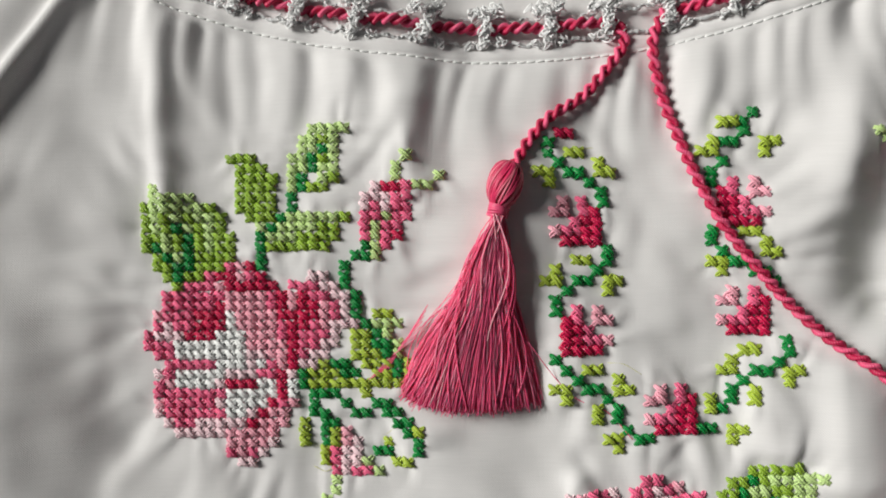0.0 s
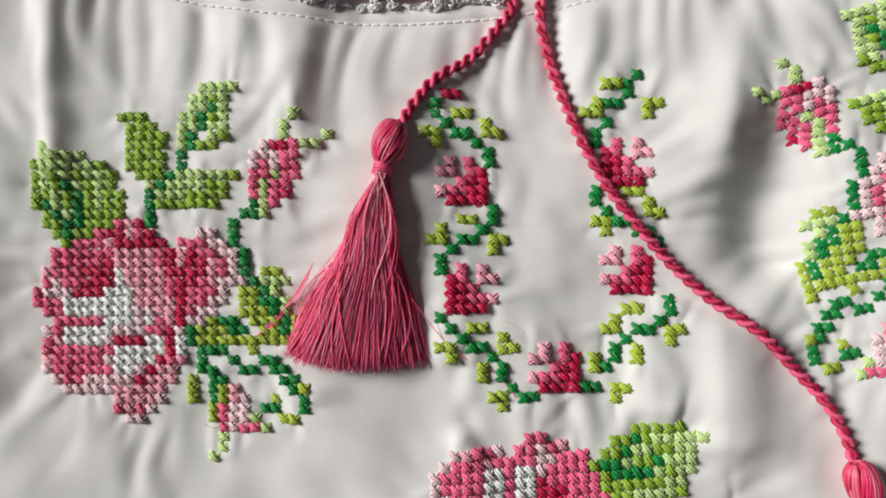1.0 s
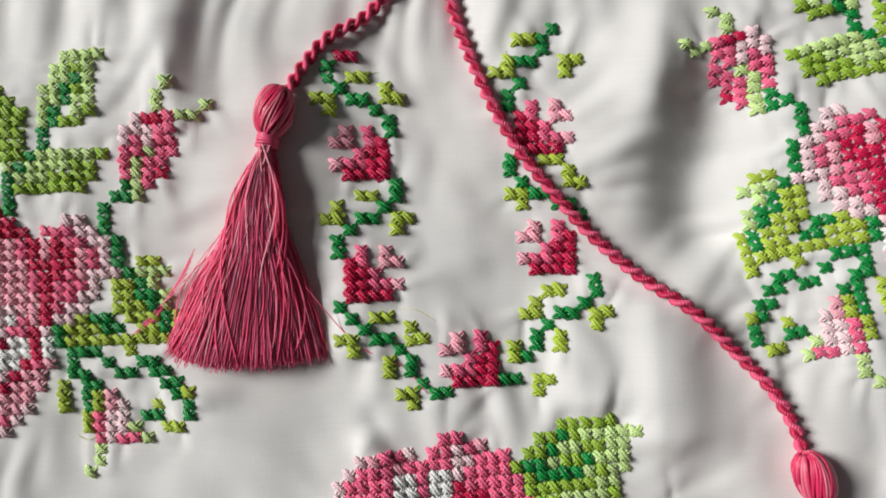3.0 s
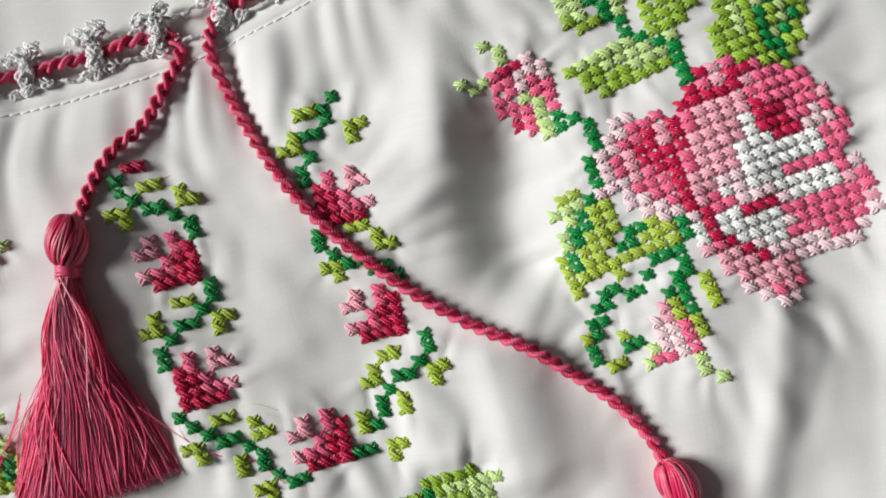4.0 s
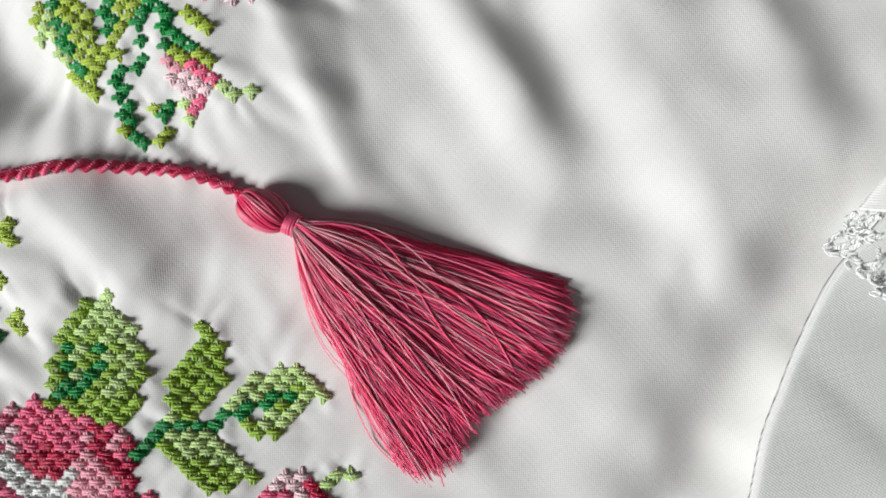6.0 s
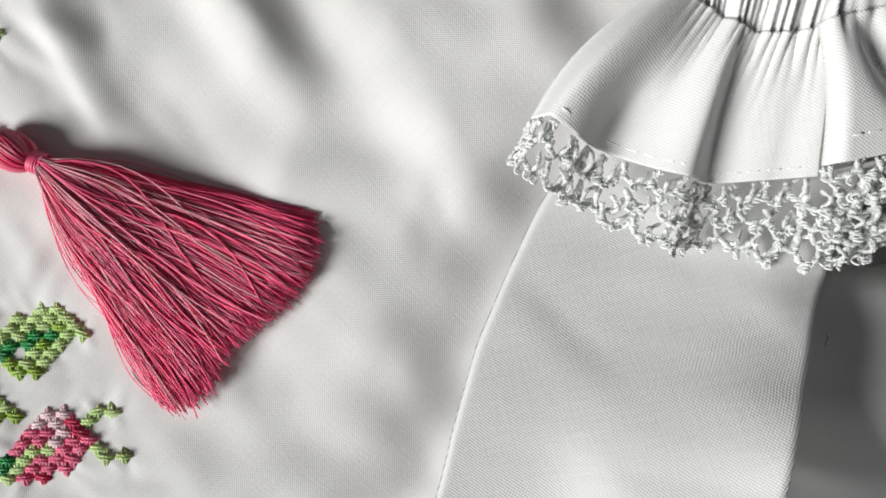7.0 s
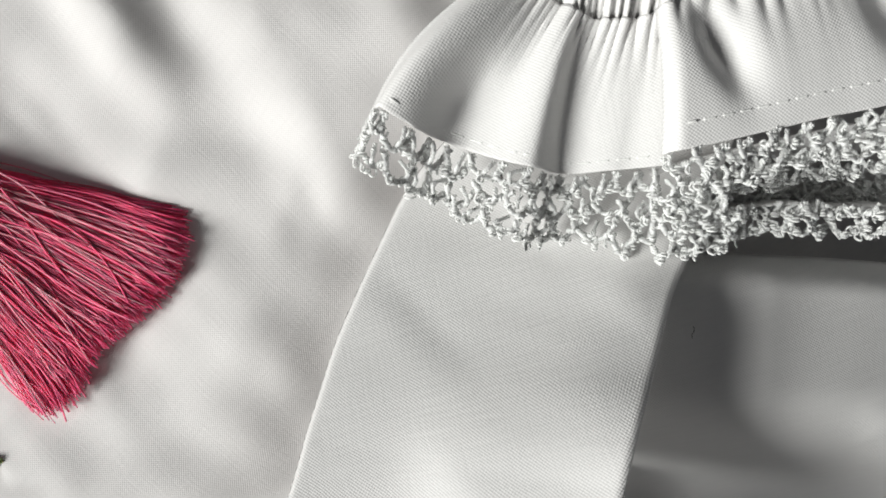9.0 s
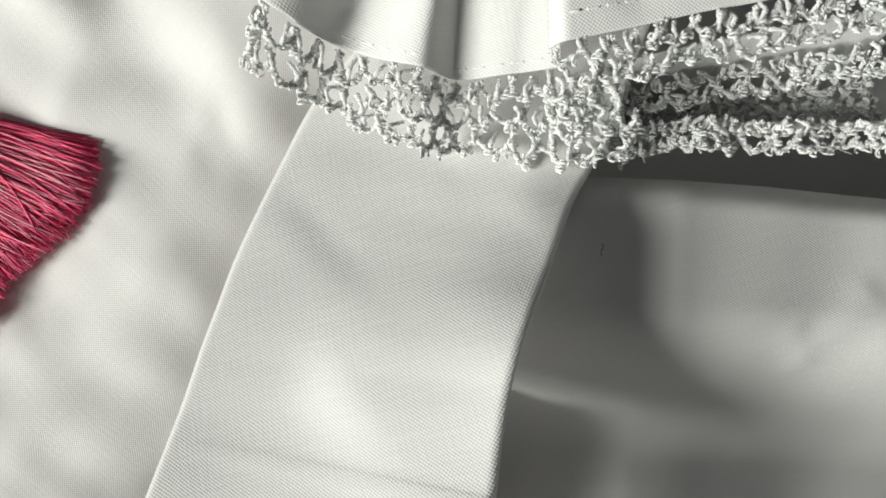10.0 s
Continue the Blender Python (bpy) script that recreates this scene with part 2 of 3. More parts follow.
def bouquet_three(c, r):
    return 0.0796 + 0.00011 * c - 0.00238 * r, -0.0475 - 0.00246 * c - 0.00023 * r


def wreath(c, r):
    off = 0.75 if c > 12 else 0.1 + 0.65 * min(1, max(0, (r - 5) / 4))
    return 0.0172 + 0.002316 * (c + off) + 0.00001 * r, 0.0264 - 0.002205 * r - 0.0000 * c


# ---- the lie of the cloth ----
def ridge(X, Y, a, b, width, height, lean=0.0):
    """A soft fold from a to b; lean makes the flank on its left hand longer."""
    ax, ay, bx, by = *a, *b
    dx, dy = bx - ax, by - ay
    ln = math.hypot(dx, dy)
    s = ((X - ax) * dx + (Y - ay) * dy) / ln ** 2
    d = ((Y - ay) * dx - (X - ax) * dy) / ln
    w = np.where(d > 0, width * (1 + lean), width)
    ends = np.exp(-np.clip(np.abs(s - 0.5) - 0.38, 0, None) ** 2 / 0.03)
    return height * np.exp(-(d / w) ** 2) * ends


def neck_edge(x):
    return 0.0472 + 2.35 * (x - 0.008) ** 2


def waves(X, Y, seed, size, count=10):
    g = np.random.RandomState(seed)
    out = np.zeros_like(X)
    for _ in range(count):
        a = g.uniform(0, 2 * np.pi)
        k = 2 * np.pi / (size * g.uniform(0.6, 1.7))
        out += np.sin(k * (X * np.cos(a) + Y * np.sin(a)) + g.uniform(0, 6.3))
    return out / math.sqrt(count)


GX, GY = np.arange(-0.22, 0.30, 0.0005), np.arange(-0.28, 0.13, 0.0005)


def sample(table, X, Y):
    """Reads a fine table of heights between its points."""
    i = np.clip((np.asarray(X, float) - GX[0]) / 0.0005, 0, len(GX) - 1.001)
    j = np.clip((np.asarray(Y, float) - GY[0]) / 0.0005, 0, len(GY) - 1.001)
    a, b = i.astype(int), j.astype(int)
    i, j = i - a, j - b
    return (table[b, a] * (1 - i) + table[b, a + 1] * i) * (1 - j) + (table[b + 1, a] * (1 - i) + table[b + 1, a + 1] * i) * j


def puckers():
    """Short creases that the tight stitches draw into the cloth, each running out from the rim of a motif."""
    g = random.Random(12)
    out = np.zeros((len(GY), len(GX)))
    for chart, place, share in ((BOUQUET, bouquet_one, 0.33), (BOUQUET, bouquet_two, 0.36), (BOUQUET, bouquet_three, 0.33), (WREATH, wreath, 0.26)):
        cells = stitches(chart)
        for c, r in cells:
            for dc, dr in ((1, 0), (-1, 0), (0, 1), (0, -1)):
                if (c + dc, r + dr) in cells or (c + 2 * dc, r + 2 * dr) in cells or g.random() > share:
                    continue
                x0, y0 = place(c + 0.4 * dc, r + 0.4 * dr)
                x1, y1 = place(c + dc, r + dr)
                turn = math.atan2(y1 - y0, x1 - x0) + g.gauss(0, 0.35)
                ln = g.uniform(0.004, 0.0125)
                i, j = int((x0 - GX[0]) / 0.0005), int((y0 - GY[0]) / 0.0005)
                lo_i, lo_j = max(0, i - 30), max(0, j - 30)
                X, Y = np.meshgrid(GX[lo_i:i + 30], GY[lo_j:j + 30])
                if not X.size:
                    continue
                s = ((X - x0) * math.cos(turn) + (Y - y0) * math.sin(turn)) / ln
                d = (Y - y0) * math.cos(turn) - (X - x0) * math.sin(turn) + g.uniform(-0.0012, 0.0012) * s * s
                wide = g.uniform(0.0008, 0.0013) * (0.75 + 1.1 * np.clip(s, 0, 1))
                out[lo_j:j + 30, lo_i:i + 30] += g.choice((-1, 1, 1)) * g.uniform(0.00025, 0.00075) * np.exp(-(d / wide) ** 2) * np.clip((s + 0.15) / 0.3, 0, 1) * np.clip(1 - s, 0, 1) ** 1.2
    return out


PUCKERS = puckers()


def lie(X, Y):
    """Height of the blouse's front above the bed."""
    h = 0.0011 * waves(X, Y, 3, 0.065) + 0.00042 * waves(X, Y, 4, 0.026) + 0.00010 * waves(X + 0.004 * waves(X, Y, 8, 0.03), Y, 5, 0.016, 12)
    # creases drawn in by the stitches, running out from each piece of embroidery
    for k, (cx, cy, rx, ry, t) in enumerate(((-0.044, -0.010, 0.036, 0.046, 0.0007), (0.128, 0.004, 0.034, 0.046, 0.0008), (0.052, -0.088, 0.046, 0.040, 0.0005), (0.046, -0.004, 0.032, 0.036, 0.0006))):
        g = np.random.RandomState(70 + k)
        th = np.arctan2(Y - cy, X - cx) + 0.03 * waves(X, Y, 90 + k, 0.02)
        rho = np.hypot((X - cx) / rx, (Y - cy) / ry)
        star = sum(np.sin(m * th + g.uniform(0, 6.3) + 0.8 * np.sin(3 * th + m)) * g.uniform(0.4, 1) for m in (9, 13, 17, 22, 29, 37)) / 1.8
        h = h + 0.5 * t * star * np.exp(-((rho - 1.05) / np.where(rho > 1.05, 0.24, 0.20)) ** 2) + 0.15 * t * np.exp(-(rho / 0.9) ** 4) * waves(X, Y, 80 + k, 0.008, 12)
    # gathers below the neck band
    fall = np.clip(neck_edge(X) - 0.004 - Y, 0, None)
    band = np.exp(-(fall / 0.020) ** 2) * np.clip(fall / 0.003, 0.25, 1)
    flow = X + 0.10 * (Y - 0.04) * np.tanh((X - 0.01) / 0.02) + 0.002 * waves(X, Y, 23, 0.05)
    h += 0.00048 * band * waves(flow, 0 * Y, 21, 0.0075, 16) + 0.0006 * np.sqrt(band) * waves(flow, 0 * Y, 22, 0.017, 10)
    for a, b, w, t, k in (
        ((0.0790, 0.028), (0.0740, 0.000), 0.0070, 0.0022, 0.8),
        ((0.0970, 0.020), (0.0940, -0.014), 0.0085, -0.0054, 0.1),
        # low hump added to brighten its lamp-side flank and darken the other
        ((0.1330, 0.060), (0.1360, -0.050), 0.0260, 0.0046, 0.2),
        ((0.0900, 0.046), (0.0835, 0.012), 0.0060, 0.0032, 0.5),
        ((0.0680, -0.022), (0.0700, -0.046), 0.0055, 0.0030, 0.8),
        ((0.0840, -0.024), (0.0850, -0.054), 0.0055, 0.0034, 0.9),
        ((0.052, 0.046), (0.056, 0.020), 0.0045, 0.0011, 0.4),
        ((0.100, 0.055), (0.104, 0.030), 0.0050, 0.0014, 0.4),
        ((-0.0710, 0.064), (-0.066, 0.006), 0.0028, 0.0020, 0.2),
        # broad rise standing in for the shade along the left side
        ((-0.119, 0.022), (-0.108, -0.115), 0.0195, 0.0090, 0.3),
        ((-0.0870, 0.064), (-0.1090, 0.026), 0.0020, 0.0030, 0.3),
        ((-0.012, 0.036), (-0.010, 0.010), 0.0045, 0.0016, 0.3),
        ((0.022, -0.006), (0.023, -0.034), 0.0050, 0.0020, 0.4),
        ((0.026, -0.050), (0.030, -0.064), 0.0040, 0.0014, 0.2),
        ((0.1435, -0.0250), (0.1300, -0.0660), 0.0030, 0.0016, 0.6),
        ((0.1800, 0.0060), (0.1610, -0.0860), 0.0075, 0.0048, 0.0),
        ((0.1880, -0.0260), (0.1740, -0.0640), 0.0040, 0.0018, 0.3),
        ((0.1975, 0.0000), (0.1965, -0.0700), 0.0090, 0.0050, 1.0),
        ((0.1960, -0.0500), (0.1740, -0.1310), 0.0130, 0.0050, 0.9),
        ((0.1480, -0.0950), (0.1600, -0.1250), 0.0080, 0.0014, 0.2),
        ((0.2100, -0.0900), (0.1950, -0.1350), 0.0090, 0.0030, 0.2),
        # dip added along the sleeve so that the cloth beside its edge turns darker
        ((0.2000, -0.1310), (0.1000, -0.1740), 0.0120, -0.0060, 0.3),
    ):
        h = h + ridge(X, Y, a, b, w, t, k)
    # slope added at the neck edge, tilting it towards the lamp to brighten it
    h = h - 5.7 * np.clip(Y - neck_edge(X) + 0.022, 0, 0.026) ** 2
    return h + sample(PUCKERS, X, Y)


GRID = lie(*np.meshgrid(GX, GY))


def ground_z(x, y):
    """Height of the front at one place, from a fine table."""
    i, j = (x + 0.22) / 0.0005, (y + 0.28) / 0.0005
    a, b = int(i), int(j)
    i, j = i - a, j - b
    return float((GRID[b, a] * (1 - i) + GRID[b, a + 1] * i) * (1 - j) + (GRID[b + 1, a] * (1 - i) + GRID[b + 1, a + 1] * i) * j)


def on_cloth(points, lift):
    p = np.array(points, float)
    return np.c_[p, lie(p[:, 0], p[:, 1]) + lift]


def sheet(name, P, mat, parent, label="", keep=None, thick=0.0005):
    """A cloth from a grid of points (rows, columns, 3), with a thickness."""
    r, c, _ = P.shape
    idx = np.arange(r * c).reshape(r, c)
    f = np.stack([idx[:-1, :-1], idx[:-1, 1:], idx[1:, 1:], idx[1:, :-1]], -1).reshape(-1, 4)
    if keep is not None:
        mid = P.reshape(-1, 3)[f].mean(1)
        f = f[keep(mid[:, 0], mid[:, 1])]
    V = P.reshape(-1, 3)
    used, inv = np.unique(f, return_inverse=True)
    ob = link_mesh(name, V[used].tolist(), inv.reshape(-1, 4).tolist(), mat, parent, label)
    if thick:
        s = ob.modifiers.new("thickness", "SOLIDIFY")
        s.thickness, s.offset = thick, -1
    return ob


# ---- bed and blouse ----
XX, YY = np.meshgrid(np.linspace(-1.2, 1.4, 160), np.linspace(1.2, -1.4, 160))
bed = sheet("bed_sheet", np.stack([XX, YY, -0.042 + 0.002 * waves(XX, YY, 31, 0.25)], -1), SHEET, None, thick=0)
tagged(bed, "plain off-white cotton bed sheet under the blouse", "bed sheet", "", "structure")

blouse = thing("blouse", "white cotton blouse with cross-stitched roses, lying flat on a bed", "blouse")

u = np.linspace(-0.20, 0.27, 640)
v = np.linspace(0, 1, 480)
UX, VV = np.meshgrid(u, v)
top = neck_edge(UX)
UY = top + (-0.34 - top) * VV ** 1.15
front = np.stack([UX, UY, lie(UX, UY)], -1)
side = lambda x, y: (x - 0.187) * 0.556 - (y + 0.178) * 0.831 < 0
sheet("front_panel", front, COTTON, blouse, "white plain-woven cotton with soft creases and puckers", side)

# back of the blouse seen through the neck opening
BX, BY = np.meshgrid(np.linspace(-0.20, 0.27, 120), np.linspace(0.16, 0.036, 60))
sheet("back_panel", np.stack([BX, BY, lie(BX, np.minimum(BY, neck_edge(BX))) - 0.0012 - 0.05 * np.clip(neck_edge(BX) - BY, 0, None) + 0.0005 * waves(BX, BY, 41, 0.06)], -1), COTTON, blouse)

# folded neck band: a second layer, sewn down with a line of stitches
band_x = np.linspace(-0.10, 0.13, 420)
rows = []
for k in np.linspace(0, 1, 7):
    y = neck_edge(band_x) + 0.0003 - k * 0.0046
    z = lie(band_x, y) + 0.0006 * math.sqrt(max(0, 1 - (2 * k - 1) ** 2)) + 0.00012
    rows.append(np.stack([band_x, y, z], -1))
sheet("neck_band", np.array(rows), COTTON, blouse, "turned and stitched cotton neck band", thick=0)
seam = Tubes()
x = -0.098
while x < 0.128:
    xs = np.linspace(x, x + 0.0019, 6)
    ys = neck_edge(xs) - 0.0043
    seam.add(np.c_[xs, ys, lie(xs, ys) + 0.0004 + 0.0002 * np.sin(np.linspace(0, np.pi, 6))], 0.00023)
    x += 0.0021
seam.made("seam_stitches", SEWING, blouse, "line of white sewing stitches", "stuff")


# ---- crocheted lace ----
def crochet(t, g, points, width=0.00044, thread_=0.00018, pitch=0.00074):
    """A crocheted chain along the points: two threads winding round each other, uneven."""
    line = glide([np.asarray(p, float) + np.array([g.gauss(0, 1), g.gauss(0, 1), g.gauss(0, 1)]) * 0.00020 for p in points], 0.00012)
    tan = np.gradient(line, axis=0)
    tan /= np.linalg.norm(tan, axis=1)[:, None] + 1e-9
    side_ = np.cross(tan, [0.1, 0.2, 0.97])
    side_ /= np.linalg.norm(side_, axis=1)[:, None] + 1e-9
    nor = np.cross(side_, tan)
    run = np.arange(len(line)) * 0.00012
    ph = g.uniform(0, 6)
    a = 2 * np.pi * run / (pitch * g.uniform(0.85, 1.2)) + ph + 0.8 * np.sin(run * 2400 + ph)
    r = width * (0.8 + 0.45 * np.sin(run * 1500 + ph * 3) * np.sin(run * 3900 + ph))
    for k in (0, 2.1, 4.2):
        t.add(line + r[:, None] * (np.cos(a + k)[:, None] * side_ + 0.8 * np.sin(a + k)[:, None] * nor), thread_ * g.uniform(0.85, 1.15), 5)


def frill(base, out, width, depth_z, seed, loop=0.0046, grow=0.0):
    """Crochet edging along a line: thin posts, a wavy chain, scallops and picots. base: points; out: unit side vectors."""
    g = random.Random(seed)
    t = Tubes()
    run = np.r_[0, np.cumsum(np.linalg.norm(np.diff(base, axis=0), axis=1))]
    total = run[-1]

    def at(s, o, z):
        s = min(max(s, 0), total)
        p = np.array([np.interp(s, run, base[:, i]) for i in range(3)])
        q = np.array([np.interp(s, run, out[:, i]) for i in range(3)])
        return p + q * o + np.array([0, 0, z])

    s = 0.0
    while s < total - loop * 0.4:
        wide_ = 1 + grow * s / total
        w = width * wide_ * g.uniform(0.90, 1.10)
        sl = loop * g.uniform(0.85, 1.15)
        j = lambda: g.uniform(-0.0005, 0.0005)
        tiers = 2 if w < 0.0100 else 3
        for k in range(tiers):
            o0, o1 = (k + 0.15) / tiers, (k + 0.95) / tiers
            ph = 0.45 * sl * (k % 2)
            deep = lambda o_: depth_z * o_ + g.uniform(-0.0003, 0.0006)
            # a thick knobbly chain that runs on from scallop to scallop
            crochet(t, g, [at(s + ph - sl * 0.08, w * o0, deep(o0)), at(s + ph + sl * 0.16, w * (o0 * 0.35 + o1 * 0.65) + j(), deep(o1)), at(s + ph + sl * 0.5, w * o1 + 2 * j(), deep(o1)), at(s + ph + sl * 0.84, w * (o0 * 0.35 + o1 * 0.65) + j(), deep(o1)), at(s + ph + sl * 1.08, w * o0, deep(o0))], 0.00038, 0.00021, 0.0011)
            # curled loops heaped along it
            for _ in range(8):
                c = g.uniform(0, 1)
                m = at(s + ph + sl * c, w * (o1 - (o1 - o0) * 1.9 * (c - 0.5) ** 2) + g.gauss(0, 0.0004), deep(o1) + 0.0004)
                r, q0 = g.uniform(0.00035, 0.00075), g.uniform(0, 6)
                t.add(np.array([m + r * np.array([math.cos(q), math.sin(q + q0), 0.7 * math.sin(q * 2 + q0)]) for q in np.linspace(0, 5.6, 10)]), g.uniform(0.00015, 0.00022), 5)
            # a short crooked leg up to the row above
            c = g.uniform(0.2, 0.8)
            crochet(t, g, [at(s + ph + sl * c, w * o1 * 0.9, deep(o1)), at(s + ph + sl * c + 2 * j(), w * (o0 + o1) / 2, deep(o0) + 0.0005), at(s + ph + sl * c + 3 * j(), w * o0, deep(o0))], 0.00028, 0.00016, 0.0010)
        # a stray fibre
        if g.random() < 0.22:
            c, o = g.uniform(0, 1), g.uniform(0.3, 0.9)
            t.add(glide([at(s + sl * c, w * o, depth_z * o), at(s + sl * c + 3 * j(), w * o + 0.0012, depth_z * o + 0.0012), at(s + sl * c + 5 * j(), w * o + 0.0022, depth_z * o + 0.0008)], 0.0004), 0.00007, 4)
        s += sl * 0.97
    return t


# neck lace with the drawstring running through it
nx = np.linspace(-0.085, 0.125, 300)
ny = neck_edge(nx)
nb = np.c_[nx, ny, lie(nx, ny) + 0.0002]
slope = np.gradient(ny, nx)
nout = np.c_[-slope, np.ones_like(nx), np.zeros_like(nx)]
nout /= np.linalg.norm(nout, axis=1)[:, None]
neck = Tubes()
gl = random.Random(4)


def neck_at(x, o, z):
    i = int(np.clip(np.searchsorted(nx, x), 1, len(nx) - 1))
    return nb[i] + nout[i] * o + np.array([0, 0, z])


GAPS = [-0.0807, -0.0664, -0.0521, -0.0380, -0.0240, -0.0080, 0.0057, 0.0206, 0.0340, 0.0480, 0.0622, 0.0777, 0.0920, 0.1063, 0.1206]


def wool(t, g, m, count, spread, size=0.0008, thread_=0.00022):
    """A clump of small curled loops of thread."""
    for _ in range(count):
        c = m + np.array([g.gauss(0, spread), g.gauss(0, spread), abs(g.gauss(0, spread))])
        r, a, b = g.uniform(0.6, 1.2) * size, g.uniform(0, 6.3), g.uniform(0, 6.3)
        t.add(np.array([c + r * np.array([math.cos(q), math.sin(q + a), 0.6 * math.sin(1.5 * q + b)]) for q in np.linspace(0, 6.0, 10)]), thread_ * g.uniform(0.8, 1.2), 5)


for gx in GAPS:
    ks = np.linspace(0, 1, 14)
    neck.add(np.array([neck_at(gx - 0.0008 + 0.0016 * k, -0.0004 + 0.0070 * k, 0.0002 + 0.0012 * math.sin(math.pi * min(1, k + 0.1))) for k in ks]), 0.0010 + 0.0002 * np.sin(ks * 17 + gx * 900), 9)
    for kx, ko in ((-0.0026, 0.0070), (0.0022, 0.0078)):
        m = neck_at(gx + kx, ko, 0.0012)
        neck.add(np.array([m + np.array([q, 0.3 * q, 0]) for q in np.linspace(-0.0011, 0.0011, 7)]), 0.0011 * np.sqrt(np.clip(1 - np.linspace(-0.95, 0.95, 7) ** 2, 0.05, 1)), 9)
    # a leaning bar of crochet over the drawstring, with two woolly knobs on its outer end
    for k in np.linspace(0, 1, 8):
        wool(neck, gl, neck_at(gx - 0.0008 + 0.0016 * k, -0.0002 + 0.0068 * k, 0.0006 + 0.0014 * math.sin(math.pi * min(1, k + 0.1))), 6, 0.00050)
    for kx, ko in ((-0.0026, 0.0070), (0.0022, 0.0078), (-0.0004, 0.0068)):
        wool(neck, gl, neck_at(gx + kx, ko, 0.0013), 13, 0.00062)
    for foot in (-0.0032, 0.0030):
        wool(neck, gl, neck_at(gx + foot, 0.0002, 0.0007), 5, 0.00050, 0.0007)
for a, b in zip(GAPS, GAPS[1:]):
    w = b - a
    crochet(neck, gl, [neck_at(a + w * q, 0.0001 + 0.0004 * math.sin(q * 19), 0.0007) for q in np.linspace(0, 1, 9)], 0.00034, 0.00022)
    crochet(neck, gl, [neck_at(a + w * q, 0.0066 - 0.0012 * math.sin(math.pi * q) + 0.0003 * math.sin(q * 23), 0.0006) for q in np.linspace(0, 1, 9)], 0.00030, 0.00020)
neck.made("neck_lace", NECK_LACE, blouse, "knobbly white crocheted lace edging", "")

# ---- sleeve: a loose panel folded over the front, and a gathered cuff ----
edge_a = glide([(0.2126, -0.1302, 0.0145), (0.1953, -0.1353, 0.0145), (0.1804, -0.1370, 0.0148), (0.1672, -0.1413, 0.0160), (0.1583, -0.1447, 0.0170), (0.1516, -0.1475, 0.0180), (0.1450, -0.1511, 0.0200), (0.1386, -0.1546, 0.0220), (0.1326, -0.1582, 0.0240), (0.1000, -0.1765, 0.0330), (0.0142, -0.2280, 0.0420)], 0.002)
edge_b = glide([(0.2330, -0.1680, 0.0150), (0.2150, -0.1755, 0.0160), (0.2040, -0.1789, 0.0195), (0.2009, -0.1796, 0.0207), (0.1963, -0.1806, 0.0228), (0.1909, -0.1826, 0.0253), (0.1852, -0.1848, 0.0290), (0.1798, -0.1865, 0.0330), (0.1740, -0.1888, 0.0360), (0.1696, -0.1913, 0.0370), (0.1662, -0.1935, 0.0380), (0.1620, -0.1965, 0.0390), (0.1582, -0.1993, 0.0400), (0.1538, -0.2024, 0.0410), (0.1200, -0.2270, 0.0450), (0.0600, -0.2720, 0.0500)], 0.002)
S, W = 170, 96


def along(line, count):
    return np.array([[np.interp(q, np.linspace(0, 1, len(line)), line[:, i]) for i in range(3)] for q in np.linspace(0, 1, count)])


ea, eb = along(edge_a, S), along(edge_b, S)
P = np.zeros((S, W, 3))
for j, q in enumerate(np.linspace(-0.12, 1.06, W)):
    k = min(1, max(0, q))
    P[:, j] = ea * (1 - k) + eb * k + np.array((0.045, -0.072, 0)) * -min(0, q)
    P[:, j, 2] -= 0.0018 * math.sin(math.pi * k)
    if q < 0:
        P[:, j, 2] -= 0.007 * (1 - math.sqrt(max(0, 1 - (q / 0.12) ** 2)))
    elif q < 0.03:
        P[:, j, 2] -= 0.0010 * (1 - q / 0.03) ** 2
    if q > 1:
        P[:, j, 2] -= 0.010 * ((q - 1) / 0.06) ** 2
PX, PY = P[:, :, 0], P[:, :, 1]
P[:, :, 2] += 0.0002 * waves(PX, PY, 51, 0.03) + ridge(PX, PY, (0.1946, -0.1785), (0.1500, -0.1735), 0.0050, 0.0022, 1.4) + ridge(PX, PY, (0.1900, -0.1540), (0.1640, -0.1545), 0.0090, -0.0009, 0.5)
sleeve = sheet("sleeve_panel", P, COTTON_TURNED, blouse, "smooth white cotton sleeve folded over the front", thick=0.0006)

# cloth lying lower, beside and under the sleeve
FX, FY = np.meshgrid(np.linspace(0, 0.20, 180), np.linspace(0, 0.10, 120))
o, e1, e2 = np.array((0.1856, -0.1586)), np.array((0.678, -0.735)), np.array((-0.735, -0.678))
FD = FY + 0.6 * np.clip(FX - 0.04, 0, 0.1) ** 2
LX, LY = o[0] + FX * e1[0] + FD * e2[0], o[1] + FX * e1[1] + FD * e2[1]
lz = 0.001 + 0.012 * np.sqrt(np.clip(1 - np.clip(1 - FY / 0.006, 0, 1) ** 2, 0, 1)) + 0.0004 * waves(LX, LY, 61, 0.035)
lz -= 0.20 * np.clip(FX - 0.045, 0, 0.10) + 0.034 * (0.5 - 0.5 * np.cos(np.pi * np.clip((FY - 0.022) / 0.038, 0, 1)))
lz += ridge(FX, FY, (0.070, 0.032), (0.082, 0.018), 0.0030, 0.0006, 0.3) + ridge(FX, FY, (0.066, 0.026), (0.072, 0.034), 0.0028, 0.0004, 0.3)
sheet("back_hem", np.stack([LX, LY, lz], -1), COTTON_TURNED, blouse, "lower cotton layer in the shade of the sleeve", thick=0.0006)


